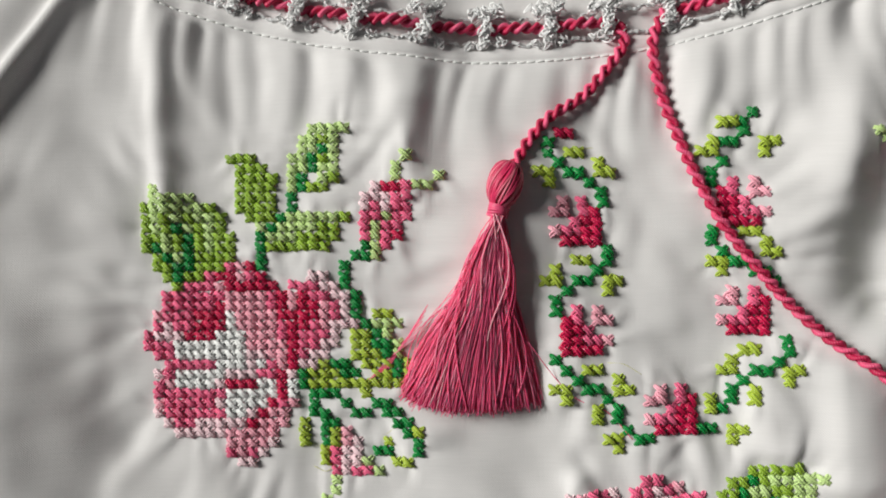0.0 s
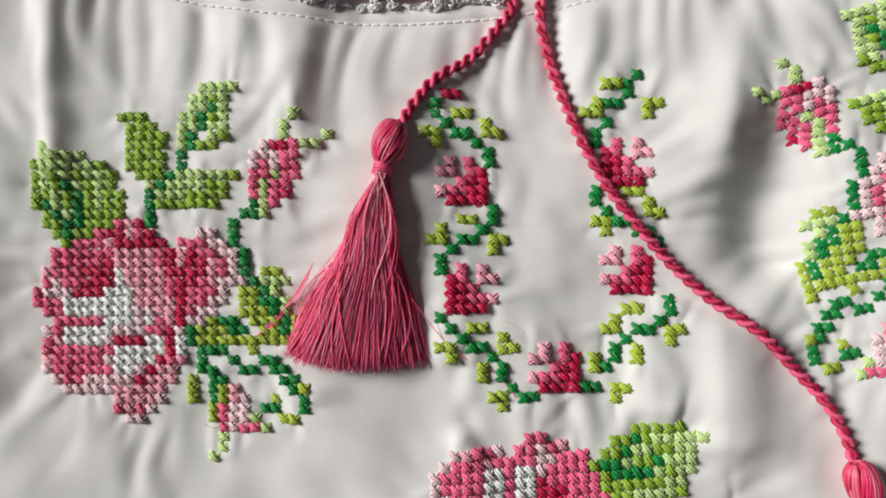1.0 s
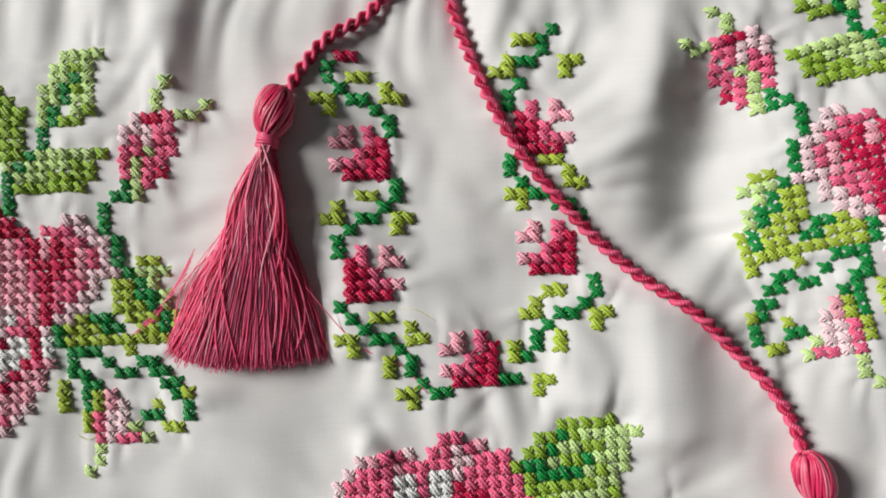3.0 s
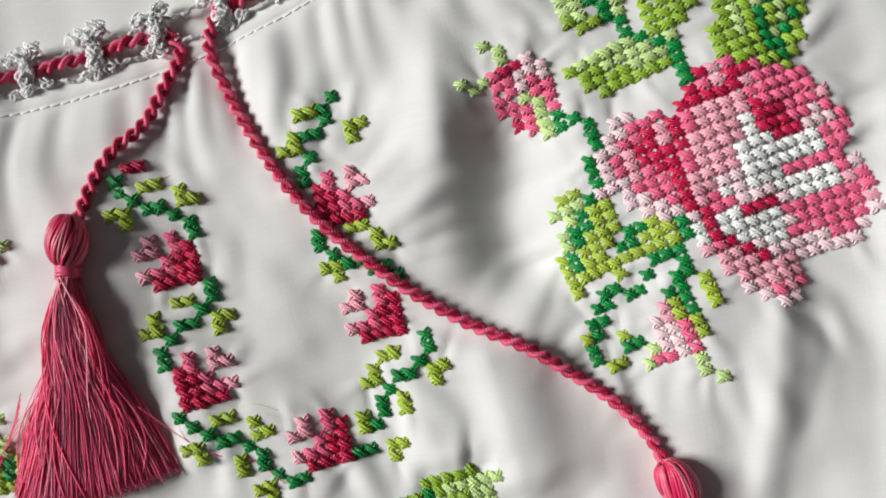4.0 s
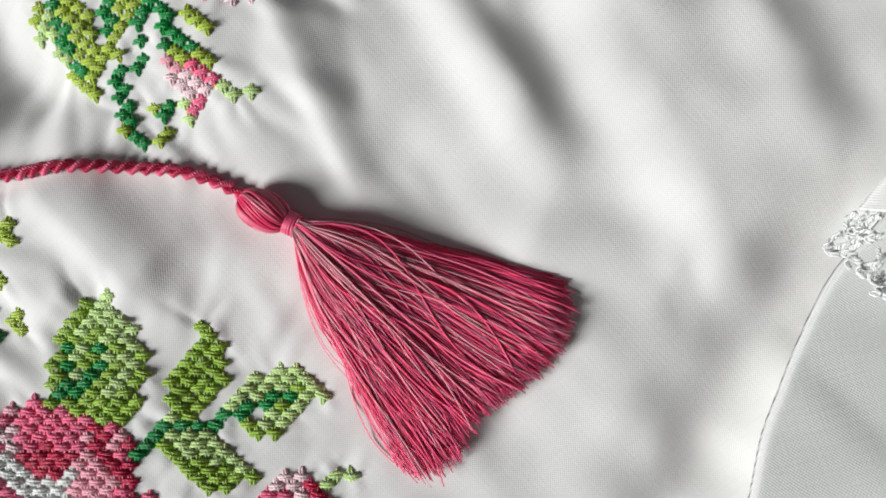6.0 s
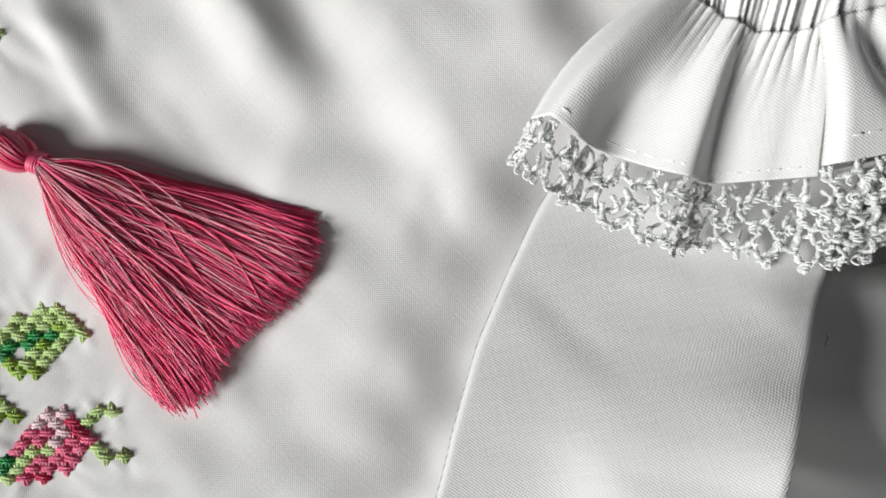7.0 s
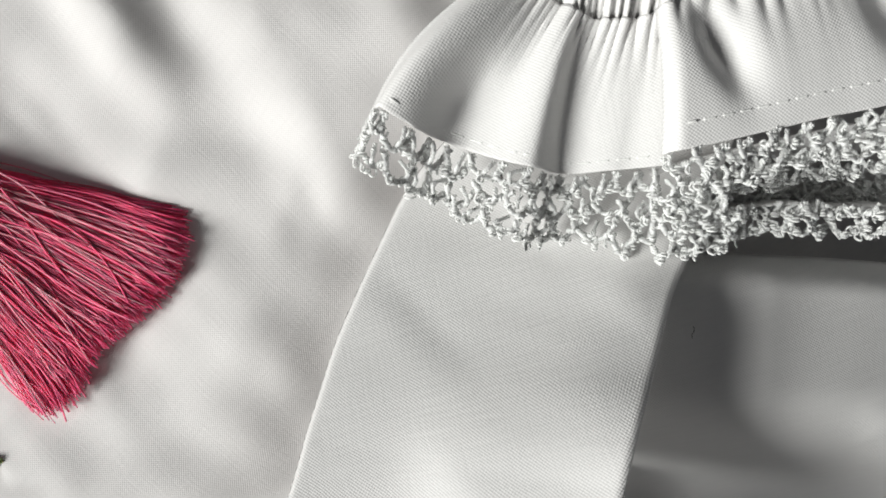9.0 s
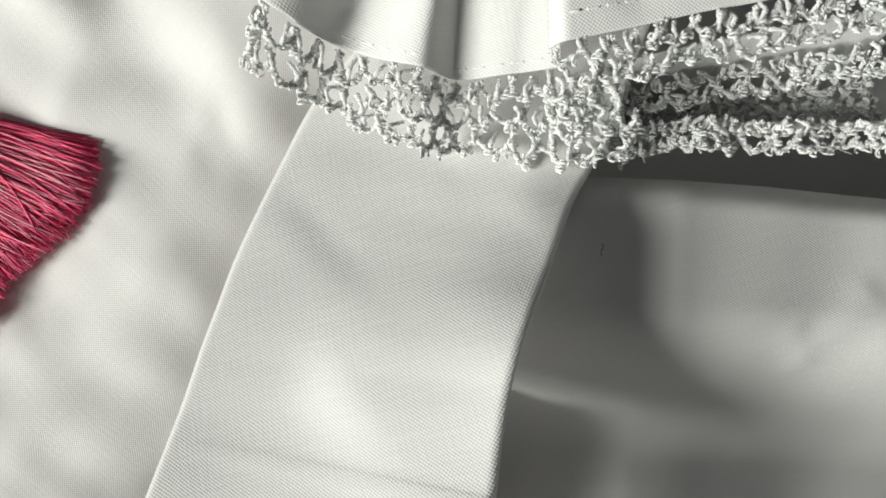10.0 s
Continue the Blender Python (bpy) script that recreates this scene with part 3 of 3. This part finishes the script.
def patch(top_line, hem_line, rows_, cols, height, bulge=(0, 0)):
    a, b = glide(top_line, 0.0012), glide(hem_line, 0.0012)
    A = np.array([[np.interp(q, np.linspace(0, 1, len(a)), a[:, i]) for i in (0, 1)] for q in np.linspace(0, 1, cols)])
    B = np.array([[np.interp(q, np.linspace(0, 1, len(b)), b[:, i]) for i in (0, 1)] for q in np.linspace(0, 1, cols)])
    U, V = np.meshgrid(np.linspace(0, 1, cols), np.linspace(0, 1, rows_))
    XY = A[None] * (1 - V[..., None]) + B[None] * V[..., None]
    XY = XY + (np.exp(-U / 0.15) * np.sin(np.pi * V))[..., None] * np.array(bulge)
    return np.concatenate([XY, height(U, V)[..., None]], -1)


def pleats(U, V, hem, top, heights):
    """Folds that fan out from the elastic: crests and valleys at the shares hem along the lower edge and top along the elastic."""
    z = np.zeros_like(U)
    for i in range(len(U)):
        v = V[i, 0]
        at_ = [a * v + b * (1 - v) for a, b in zip(hem, top)]
        k = np.clip(np.searchsorted(at_, U[i], "right") - 1, 0, len(at_) - 2)
        lo, hi = np.take(at_, k), np.take(at_, k + 1)
        f = np.clip((U[i] - lo) / (hi - lo), 0, 1)
        f = f * f * (3 - 2 * f)
        z[i] = (np.take(heights, k) * (1 - f) + np.take(heights, k + 1) * f) * (0.30 + 0.70 * math.sin(min(1.0, v * 1.1) * math.pi / 2))
    return z


def cuff_left(U, V):
    z = 0.0350 + pleats(U, V, (0, 0.05, 0.34, 0.54, 0.68, 0.86, 1), (0, 0.10, 0.36, 0.44, 0.52, 0.86, 1), (-0.006, 0.0020, -0.0075, -0.0050, -0.0110, -0.0092, -0.0080))
    z = z - 0.0045 * np.exp(-((U - 0.22) / 0.075) ** 2 - ((V - 0.72) / 0.28) ** 2)
    z = z + 0.0020 * np.sin(np.pi * V)
    return z + 0.0009 * np.exp(-V / 0.12) * (np.sin(U * 83 + 2.4 * np.sin(U * 27)) + 0.5 * np.sin(U * 141 + 1.9 * np.sin(U * 19))) * np.clip((U - 0.15) / 0.2, 0, 1)


def cuff_right(U, V):
    z = 0.0360 - 0.0060 * U + 0.0018 * np.sin(np.pi * V) - 0.0025 * np.clip(1 - U / 0.03, 0, 1) ** 2
    for c, v0, w, h in ((0.13, 0.32, 0.045, -0.0028), (0.17, 0.45, 0.05, -0.0015), (0.62, 0.45, 0.07, -0.0030), (0.85, 0.4, 0.08, 0.003)):
        z = z + h * np.exp(-((U - c - 0.10 * (V - v0)) / w) ** 2) * np.exp(-((V - v0) / 0.30) ** 2)
    return z + 0.0009 * np.exp(-V / 0.12) * (np.sin(U * 67 + 2.2 * np.sin(U * 23)) + 0.5 * np.sin(U * 119 + 1.7 * np.sin(U * 17)))


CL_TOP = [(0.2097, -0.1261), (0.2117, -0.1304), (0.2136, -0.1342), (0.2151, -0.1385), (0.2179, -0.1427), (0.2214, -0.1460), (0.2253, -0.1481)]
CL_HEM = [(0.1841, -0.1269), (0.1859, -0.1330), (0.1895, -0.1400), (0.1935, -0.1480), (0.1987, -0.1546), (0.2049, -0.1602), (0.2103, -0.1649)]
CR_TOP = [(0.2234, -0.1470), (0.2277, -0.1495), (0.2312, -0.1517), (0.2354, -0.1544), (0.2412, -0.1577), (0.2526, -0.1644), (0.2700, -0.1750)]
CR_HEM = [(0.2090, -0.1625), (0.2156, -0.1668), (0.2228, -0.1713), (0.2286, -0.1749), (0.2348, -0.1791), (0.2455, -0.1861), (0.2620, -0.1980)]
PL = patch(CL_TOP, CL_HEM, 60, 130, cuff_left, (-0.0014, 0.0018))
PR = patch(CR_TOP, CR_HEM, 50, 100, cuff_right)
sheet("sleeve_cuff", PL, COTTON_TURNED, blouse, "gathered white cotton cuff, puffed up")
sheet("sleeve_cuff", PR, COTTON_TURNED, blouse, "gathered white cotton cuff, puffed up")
# upper sleeve above the elastic
up = PL[0][None] + np.linspace(0, 1, 16)[:, None, None] * np.array((0.030, 0.026, 0.0))
up[..., 2] = 0.0335 + (PL[0][None, :, 2] - 0.0335) * np.exp(-np.linspace(0, 3, 16))[:, None] + 0.006 * np.sin(np.linspace(0, 1, 16) * np.pi)[:, None]
sheet("upper_sleeve", up, COTTON_TURNED, blouse)
up2 = PR[0][None] + np.linspace(0, 1, 16)[:, None, None] * np.array((0.030, 0.026, 0.0))
up2[..., 2] = 0.0335 + (PR[0][None, :, 2] - 0.0335) * np.exp(-np.linspace(0, 3, 16))[:, None] + 0.006 * np.sin(np.linspace(0, 1, 16) * np.pi)[:, None]
sheet("upper_sleeve", up2, COTTON_TURNED, blouse)
# inner back of the cuff
BK = patch([(0.2110, -0.1650), (0.2228, -0.1723), (0.2348, -0.1801), (0.2620, -0.1990)], [(0.2090, -0.1760), (0.2170, -0.1810), (0.2255, -0.1880), (0.2340, -0.1975), (0.2520, -0.2160)], 30, 90,
           lambda U, V: 0.020 - 0.008 * V - 0.030 * np.sin(np.pi * V) + 0.0012 * np.sin(U * 23) * V)
sheet("cuff_lining", BK, COTTON_TURNED, blouse, "shaded inside of the cuff")


def hem_lace(hem, seed, width, drop, side_sign=1, grow=0.0):
    base = glide([tuple(p) for p in hem[:: max(1, len(hem) // 24)]], 0.0008)
    t = np.gradient(base, axis=0)
    n = np.c_[t[:, 1], -t[:, 0], np.zeros(len(t))]
    n /= np.linalg.norm(n, axis=1)[:, None]
    return frill(base, n * side_sign, width, drop, seed, grow=grow)


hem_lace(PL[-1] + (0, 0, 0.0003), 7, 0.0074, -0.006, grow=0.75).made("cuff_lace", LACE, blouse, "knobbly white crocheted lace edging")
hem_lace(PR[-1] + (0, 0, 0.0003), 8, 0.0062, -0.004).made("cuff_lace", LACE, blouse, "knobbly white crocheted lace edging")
hem_lace(PR[-1][:22] + (-0.0042, -0.0044, -0.006), 17, 0.0100, -0.007).made("cuff_lace", LACE, blouse, "bunched white crocheted lace")
hem_lace(PR[-1][:16] + (-0.0024, -0.0022, -0.004), 18, 0.0085, -0.004).made("cuff_lace", LACE, blouse, "bunched white crocheted lace")
hem_lace(BK[-1] + (0.0006, 0.0006, 0.0020), 9, 0.0058, -0.001).made("cuff_lace", LACE, blouse, "knobbly white crocheted lace edging")
for row, lift, seed in ((5, 0.008, 12), (11, 0.015, 13), (18, 0.018, 14)):
    hem_lace(BK[row] + (0, 0, lift), seed, 0.0056, -0.001).made("cuff_lace", LACE, blouse, "bunched white crocheted lace in shade")
for P_ in (PL, PR):
    t = Tubes()
    row = P_[-5 if P_ is PL else -9] + (0, 0, 0.0004)
    line = glide([tuple(p) for p in row[::4]], 0.0003)
    for i in range(0, len(line) - 8, 9):
        t.add(line[i:i + 7], 0.00021, 5)
    t.made("hem_stitches", SEWING, blouse, "", "stuff")

# ---- drawstring with two tassels ----
drawstring = thing("drawstring", "twisted crimson cord with tasselled ends, threaded through white lace", "drawstring", (0.04, 0.05, 0.0))


def rope(name, line, parent, radius=0.00076, pitch=0.0056, flat=0.85):
    tan = np.gradient(line, axis=0)
    tan /= np.linalg.norm(tan, axis=1)[:, None]
    side_ = np.cross(tan, [0, 0, 1.0])
    side_ /= np.linalg.norm(side_, axis=1)[:, None]
    nor = np.cross(side_, tan)
    run = np.r_[0, np.cumsum(np.linalg.norm(np.diff(line, axis=0), axis=1))]
    for k, m in ((0, CORD), (1, CORD_PALE)):
        a = 2 * np.pi * run / pitch + np.pi * k
        mid = line + radius * 0.95 * (np.cos(a)[:, None] * side_ + flat * np.sin(a)[:, None] * nor)
        # six yarns lie along the strand as rounded lobes
        sides = 24
        verts, faces = [], []
        for i, p in enumerate(mid):
            for q in range(sides):
                b = 2 * np.pi * q / sides
                r = radius * (0.72 + 0.30 * abs(math.sin(3 * b))) * (1 + 0.05 * math.sin(run[i] * 2600 + q))
                c = b + a[i] * -2.1
                verts.append(p + r * (math.cos(c) * side_[i] + math.sin(c) * nor[i]))
        for i in range(len(mid) - 1):
            for q in range(sides):
                n_ = (q + 1) % sides
                faces.append((i * sides + q, i * sides + n_, (i + 1) * sides + n_, (i + 1) * sides + q))
        faces += [tuple(reversed(range(sides))), tuple(range(len(verts) - sides, len(verts)))]
        link_mesh(name, verts, faces, m, parent)


def local(parent, line):
    return np.asarray(line) - np.array(parent.location)


left = glide(np.vstack([on_cloth([(0.0352, 0.0523)], 0.0012), on_cloth([(0.0365, 0.0508), (0.0372, 0.0468), (0.0328, 0.0405), (0.0272, 0.0343), (0.0203, 0.0300), (0.0153, 0.0243), (0.0122, 0.0193), (0.0108, 0.0172)], 0.0017)]), 0.0004)
right = glide(on_cloth([(0.0490, 0.0560), (0.0468, 0.0545), (0.0436, 0.0467), (0.0455, 0.0353), (0.0487, 0.0252), (0.0532, 0.0145), (0.0590, 0.0046), (0.0660, -0.0043), (0.0725, -0.0116),
                        (0.0815, -0.0197), (0.0910, -0.0265), (0.0998, -0.0350), (0.1065, -0.0424), (0.1108, -0.0500), (0.1124, -0.0555)], 0.0019), 0.0004)
rope("cord", local(drawstring, left), drawstring)
rope("cord", local(drawstring, right), drawstring)
for x0, x1 in ((-0.085, 0.0352), (0.0490, 0.125)):
    xs = np.linspace(x0, x1, 420)
    ys = neck_edge(xs) + 0.0036
    zs = lie(xs, neck_edge(xs)) + 0.0009 + 0.0009 * np.cos(2 * np.pi * (xs + 0.0008) / 0.01425)
    rope("cord", local(drawstring, np.c_[xs, ys, zs]), drawstring, 0.00074, 0.0052, 0.85)


def tassel(head, neck_, ends, spread, count, seed, thick, label, strays=(), dense=1.0, fine=0.00011, wavy=8, loose=2.2):
    g = random.Random(seed)
    hz = ground_z(*head) + 0.0036
    axis = np.array([neck_[0] - head[0], neck_[1] - head[1]])
    axis /= np.linalg.norm(axis)
    across = np.array([-axis[1], axis[0]])
    L = lambda p: np.asarray(p) - np.array(drawstring.location)
    # knot: a ball of wound threads
    ball = Tubes()
    c = np.array([*head, hz])
    a3, b3, u3 = np.array([*axis, 0]), np.array([*across, 0]), np.array([0, 0, 1.0])
    core = [c + 0.0046 * math.cos(t) * a3 for t in np.linspace(math.pi, 0, 12)]
    ball.add(L(core), [0.0034 * math.sin(max(0.12, min(math.pi - 0.12, t))) for t in np.linspace(math.pi, 0, 12)], 12)
    for k in range(44):
        ph = 2 * math.pi * k / 44 + g.uniform(-0.1, 0.1)
        tw = g.uniform(0.25, 0.6)
        line = []
        for t in np.linspace(0.12, math.pi - 0.10, 16):
            r = 0.0034 * math.sin(t) ** 0.75 + 0.0002
            q = ph + tw * (t - 1.5)
            line.append(c - 0.0049 * math.cos(t) * a3 + r * (math.cos(q) * b3 + 0.92 * math.sin(q) * u3))
        ball.add(L(line), 0.00032 * g.uniform(0.8, 1.2), 5)
    tas = ball.made("tassel", KNOT, drawstring, label)
    # collar
    col = Tubes()
    n0 = np.array([*neck_, ground_z(*neck_) + 0.0030])
    for k in range(6):
        o_ = (k - 2.5) * 0.00048
        ring = [n0 + o_ * a3 + 0.0021 * (math.cos(t) * b3 + 0.95 * math.sin(t) * u3) + a3 * 0.0002 * math.sin(t + k) for t in np.linspace(0, 6.4, 22)]
        col.add(L(ring), 0.00032, 5)
    col.made("collar", CORD_PALE, tas, "wound crimson collar")
    # skirt of loose strands
    arc = glide([(*p, 0) for p in ends], 0.0005)[:, :2]
    skirt = Tubes()

    def strand(q, w, length=1.0, wild=1.0, r=0.00021):
        i = min(len(arc) - 1, max(0, int(q * (len(arc) - 1))))
        end = arc[i] + np.array([g.gauss(0, 0.0006), g.gauss(0, 0.0006)])
        start = np.array(neck_) + axis * 0.0010 + across * (q - 0.5) * -0.0030 * spread
        end = start + (end - start) * length
        pts = []
        side_off = (min(q, 0.4) - 0.4) * spread * -0.0060
        wild = wild * (0.35 if q > 0.8 else 1.0)
        bow, bow2 = g.gauss(0, 0.0007) * wild, g.gauss(0, 0.0006) * wild
        for s in np.linspace(0, 1, 9):
            xy = start * (1 - s) + end * s + across * (side_off * math.sin(math.pi * s) * (1 - 0.4 * s) + bow * math.sin(math.pi * s) + bow2 * math.sin(2 * math.pi * s))
            dome = math.sqrt(max(0.02, 1 - (2 * q - 1) ** 2))
            z = 0.0005 + w * (0.0042 * (1 - s) + thick * dome * s ** 0.6 * (1 - 0.25 * s))
            pts.append((xy[0], xy[1], ground_z(*xy) + z))
        skirt.add(L(glide(pts, 0.0030)), r, 3)

    for _ in range(count):
        q = g.random() ** dense
        strand(q, math.sqrt(g.random()), g.uniform(0.99 - 0.05 * loose, 1.0), g.uniform(0.3, loose), fine * g.uniform(0.75, 1.4))
    for q, ln in strays:
        strand(q, g.uniform(0.85, 1.15), ln, 4.0, fine * 1.5)
    skirt.made("skirt", TASSEL, tas, "loose shiny crimson and pink threads", "stuff")
    skirt = Tubes()
    for _ in range(wavy):
        strand(g.uniform(0.08, 0.95), g.uniform(0.97, 1.12), g.uniform(0.72, 1.0), g.uniform(1.0, 3.0), fine * g.uniform(0.9, 1.3))
    skirt.made("top_layer", TASSEL_PALE, tas, "wavy pale pink threads lying on the skirt", "stuff")


tassel((0.0099, 0.0145), (0.0085, 0.0088), [(-0.0125, -0.0300), (-0.0112, -0.0335), (-0.0040, -0.0352), (0.0032, -0.0357), (0.0110, -0.0352), (0.0180, -0.0343)], 1.0, 5200, 5, 0.0052,
       "crimson thread tassel with a knotted head", [(0.02, 0.93), (0.05, 0.86), (0.0, 0.99), (0.03, 0.80), (0.98, 0.9), (0.5, 1.0), (0.3, 0.97)])
tassel((0.1134, -0.0592), (0.1156, -0.0648), [(0.0975, -0.1150), (0.1010, -0.1195), (0.1080, -0.1195), (0.1141, -0.1171), (0.1241, -0.1175), (0.1348, -0.1178), (0.1430, -0.1140), (0.1462, -0.1085)], -1.0, 3600, 6, 0.0050,
       "frayed crimson thread tassel with a knotted head", [(0.3, 0.97), (0.5, 1.0), (0.6, 0.9), (0.7, 0.96), (0.8, 0.93), (0.9, 1.02), (0.1, 1.0), (0.15, 1.03), (0.45, 0.8), (0.4, 0.9), (0.55, 0.95), (0.65, 1.0), (0.75, 0.9), (0.85, 0.97), (0.35, 1.0), (0.42, 0.95), (0.58, 1.0), (0.72, 0.98), (0.62, 0.92), (0.95, 0.97)], 0.65, 0.000115, 45, 3.2)

# ---- cross-stitch embroidery ----
# one cross: two strands of two plies each, over each other
def ply(bm, a, b, z0, rise, wide, shift):
    a, b = Vector((*a, 0)), Vector((*b, 0))
    d = (b - a).normalized()
    n = Vector((-d.y, d.x, 0))
    ring = []
    for i, s in enumerate((0, 0.2, 0.5, 0.8, 1)):
        m = a.lerp(b, s) + n * shift * (0.55, 1.1, 0.95, 1.1, 0.55)[i]
        h = z0 + rise * (0.0, 0.85, 1.0, 0.85, 0.0)[i]
        w = wide * (0.7, 1.05, 0.95, 1.05, 0.7)[i]
        ring.append([bm.verts.new(m + n * w * o + Vector((0, 0, h + w * t))) for o, t in ((-1, -0.7), (-0.5, 0.75), (0.5, 0.75), (1, -0.7))])
    for p, q in zip(ring, ring[1:]):
        for i in range(3):
            bm.faces.new((p[i], p[i + 1], q[i + 1], q[i]))


def cross_mesh(mat, flip, seed):
    g = random.Random(seed)
    bm = bmesh.new()
    s = -1 if flip else 1
    w = lambda: g.uniform(-0.045, 0.045)
    for k in (-0.115, 0.115):
        ply(bm, (-0.53 * s + w(), -0.52 + w()), (0.53 * s + w(), 0.52 + w()), 0.05, 0.30 + w(), 0.130 + 0.3 * w(), k + 0.5 * w())
        ply(bm, (0.53 * s + w(), -0.52 + w()), (-0.53 * s + w(), 0.52 + w()), 0.10, 0.48 + w(), 0.130 + 0.3 * w(), k + 0.5 * w())
    bmesh.ops.recalc_face_normals(bm, faces=bm.faces)
    bmesh.ops.reverse_faces(bm, faces=[f for f in bm.faces if f.normal.z < -0.05])
    me = bpy.data.meshes.new("cross_stitch")
    bm.to_mesh(me)
    bm.free()
    me.materials.append(mat)
    me.polygons.foreach_set("use_smooth", [True] * len(me.polygons))
    return me


CROSS = {(k, f, v): cross_mesh(m, f, 40 + v) for k, m in THREADS.items() for f in (0, 1) for v in range(5)}
NAMES = {"embroidered_rose": "cross-stitched rose in crimson, pink and white", "embroidered_leaf": "cross-stitched green leaf", "embroidered_bud": "cross-stitched pink bud",
         "embroidered_stem": "cross-stitched dark green stem", "embroidered_flower": "small cross-stitched red flower", "embroidered_vine": "cross-stitched dark green vine"}
LETTERS = list(THREADS)


def embroider(chart, place, piece, flip, plump=1.0):
    g = random.Random(9)
    groups = {}
    for (c, r), ch in stitches(chart).items():
        groups.setdefault(piece(c, r, ch), []).append((c, r, ch))
    for (name, _), cells in groups.items():
        # threads crossing below the stitches, the ground of the piece
        verts, faces, mats = [], [], []
        for c, r, ch in cells:
            k = len(verts)
            for dc, dr in ((-0.46, -0.46), (0.46, -0.46), (0.46, 0.46), (-0.46, 0.46)):
                x, y = place(c + dc, r + dr)
                verts.append((x, y, ground_z(x, y) + 0.00028))
            faces.append((k, k + 1, k + 2, k + 3))
            mats.append(LETTERS.index(ch))
        base = link_mesh(name, verts, faces, [THREADS[k] for k in LETTERS], blouse, NAMES[name], False)
        base.data.polygons.foreach_set("material_index", mats)
        for c, r, ch in cells:
            x, y = place(c, r)
            x1, y1 = place(c + 0.5, r)
            x2, y2 = place(c, r - 0.5)
            z = ground_z(x, y)
            ex = 2 * Vector((x1 - x, y1 - y, ground_z(x1, y1) - z))
            ey = 2 * Vector((x2 - x, y2 - y, ground_z(x2, y2) - z))
            ez = Vector((0, 0, 0.0018 * g.uniform(0.85, 1.2)))
            if ex.cross(ey).z < 0:
                ex = -ex
            m = Matrix((ex, ey, ez)).transposed().to_4x4()
            ob = new("cross_stitch", CROSS[(ch, flip, g.randrange(5))])
            ob.parent = base
            ob.matrix_basis = Matrix.Translation((x + g.gauss(0, 9e-5), y + g.gauss(0, 9e-5), z + 0.00018)) @ m @ pose(0, 0, 0, 0, 0, g.gauss(0, 5)) @ Matrix.Diagonal((1.02 * plump * g.uniform(0.95, 1.07), 0.98 * plump * g.uniform(0.95, 1.06), plump, 1))


embroider(BOUQUET, bouquet_one, bouquet_piece, 0)
embroider(BOUQUET, bouquet_two, bouquet_piece, 0)
embroider(BOUQUET, bouquet_three, bouquet_piece, 1)
embroider(WREATH, wreath, wreath_piece, 0, 1.08)

# ---- loose threads ----
ends = Tubes()
for a, b, c in (((0.0265, 0.0222), (0.0300, 0.0232), (0.0335, 0.0210)), ((0.0330, -0.0250), (0.0365, -0.0252), (0.0405, -0.0275)),
                ((0.0545, 0.0225), (0.0560, 0.0265), (0.0585, 0.0285)), 
                ((-0.0190, -0.0440), (-0.0160, -0.0410), (-0.0140, -0.0395)), ((-0.0330, -0.0490), (-0.0300, -0.0500), (-0.0275, -0.0480))):
    ends.add(glide(on_cloth((a, b, c), 0.0005), 0.0008), 0.00007, 4)
ends.made("thread_end", STRAY, blouse, "thin yellow-green thread carried between leaves", "stuff")
ends = Tubes()
ends.add(glide(np.vstack([on_cloth([(0.0150, -0.0200)], 0.004), on_cloth([(0.0215, -0.0285), (0.0262, -0.0330), (0.0330, -0.0360), (0.0385, -0.0420)], 0.0008)]), 0.0008), 0.00010, 4)
for k in range(7):
    ends.add(glide(np.vstack([on_cloth([(-0.0070 - 0.0004 * k, -0.0120 - 0.0012 * k)], 0.003), on_cloth([(-0.0120 - 0.0005 * k, -0.0200 - 0.0006 * k), (-0.0160 - 0.0007 * k, -0.0265 - 0.0004 * k)], 0.0012)]), 0.0008), 0.00010, 4)
ends.made("thread_end", TASSEL, blouse, "fine stray crimson threads", "stuff")
lint = thing("lint", "tiny dark curl of lint on white cotton", "lint", (0.1959, -0.1913, 0.0130))
curl = Tubes()
curl.add(glide([(0.0, 0.0, 0.0012), (0.0004, 0.0006, 0.0014), (0.0012, 0.0008, 0.0014), (0.0016, 0.0014, 0.0012)], 0.0003), 0.00006, 4)
curl.made("fibre", material("dark_lint", (0.06, 0.06, 0.06))[0], lint)
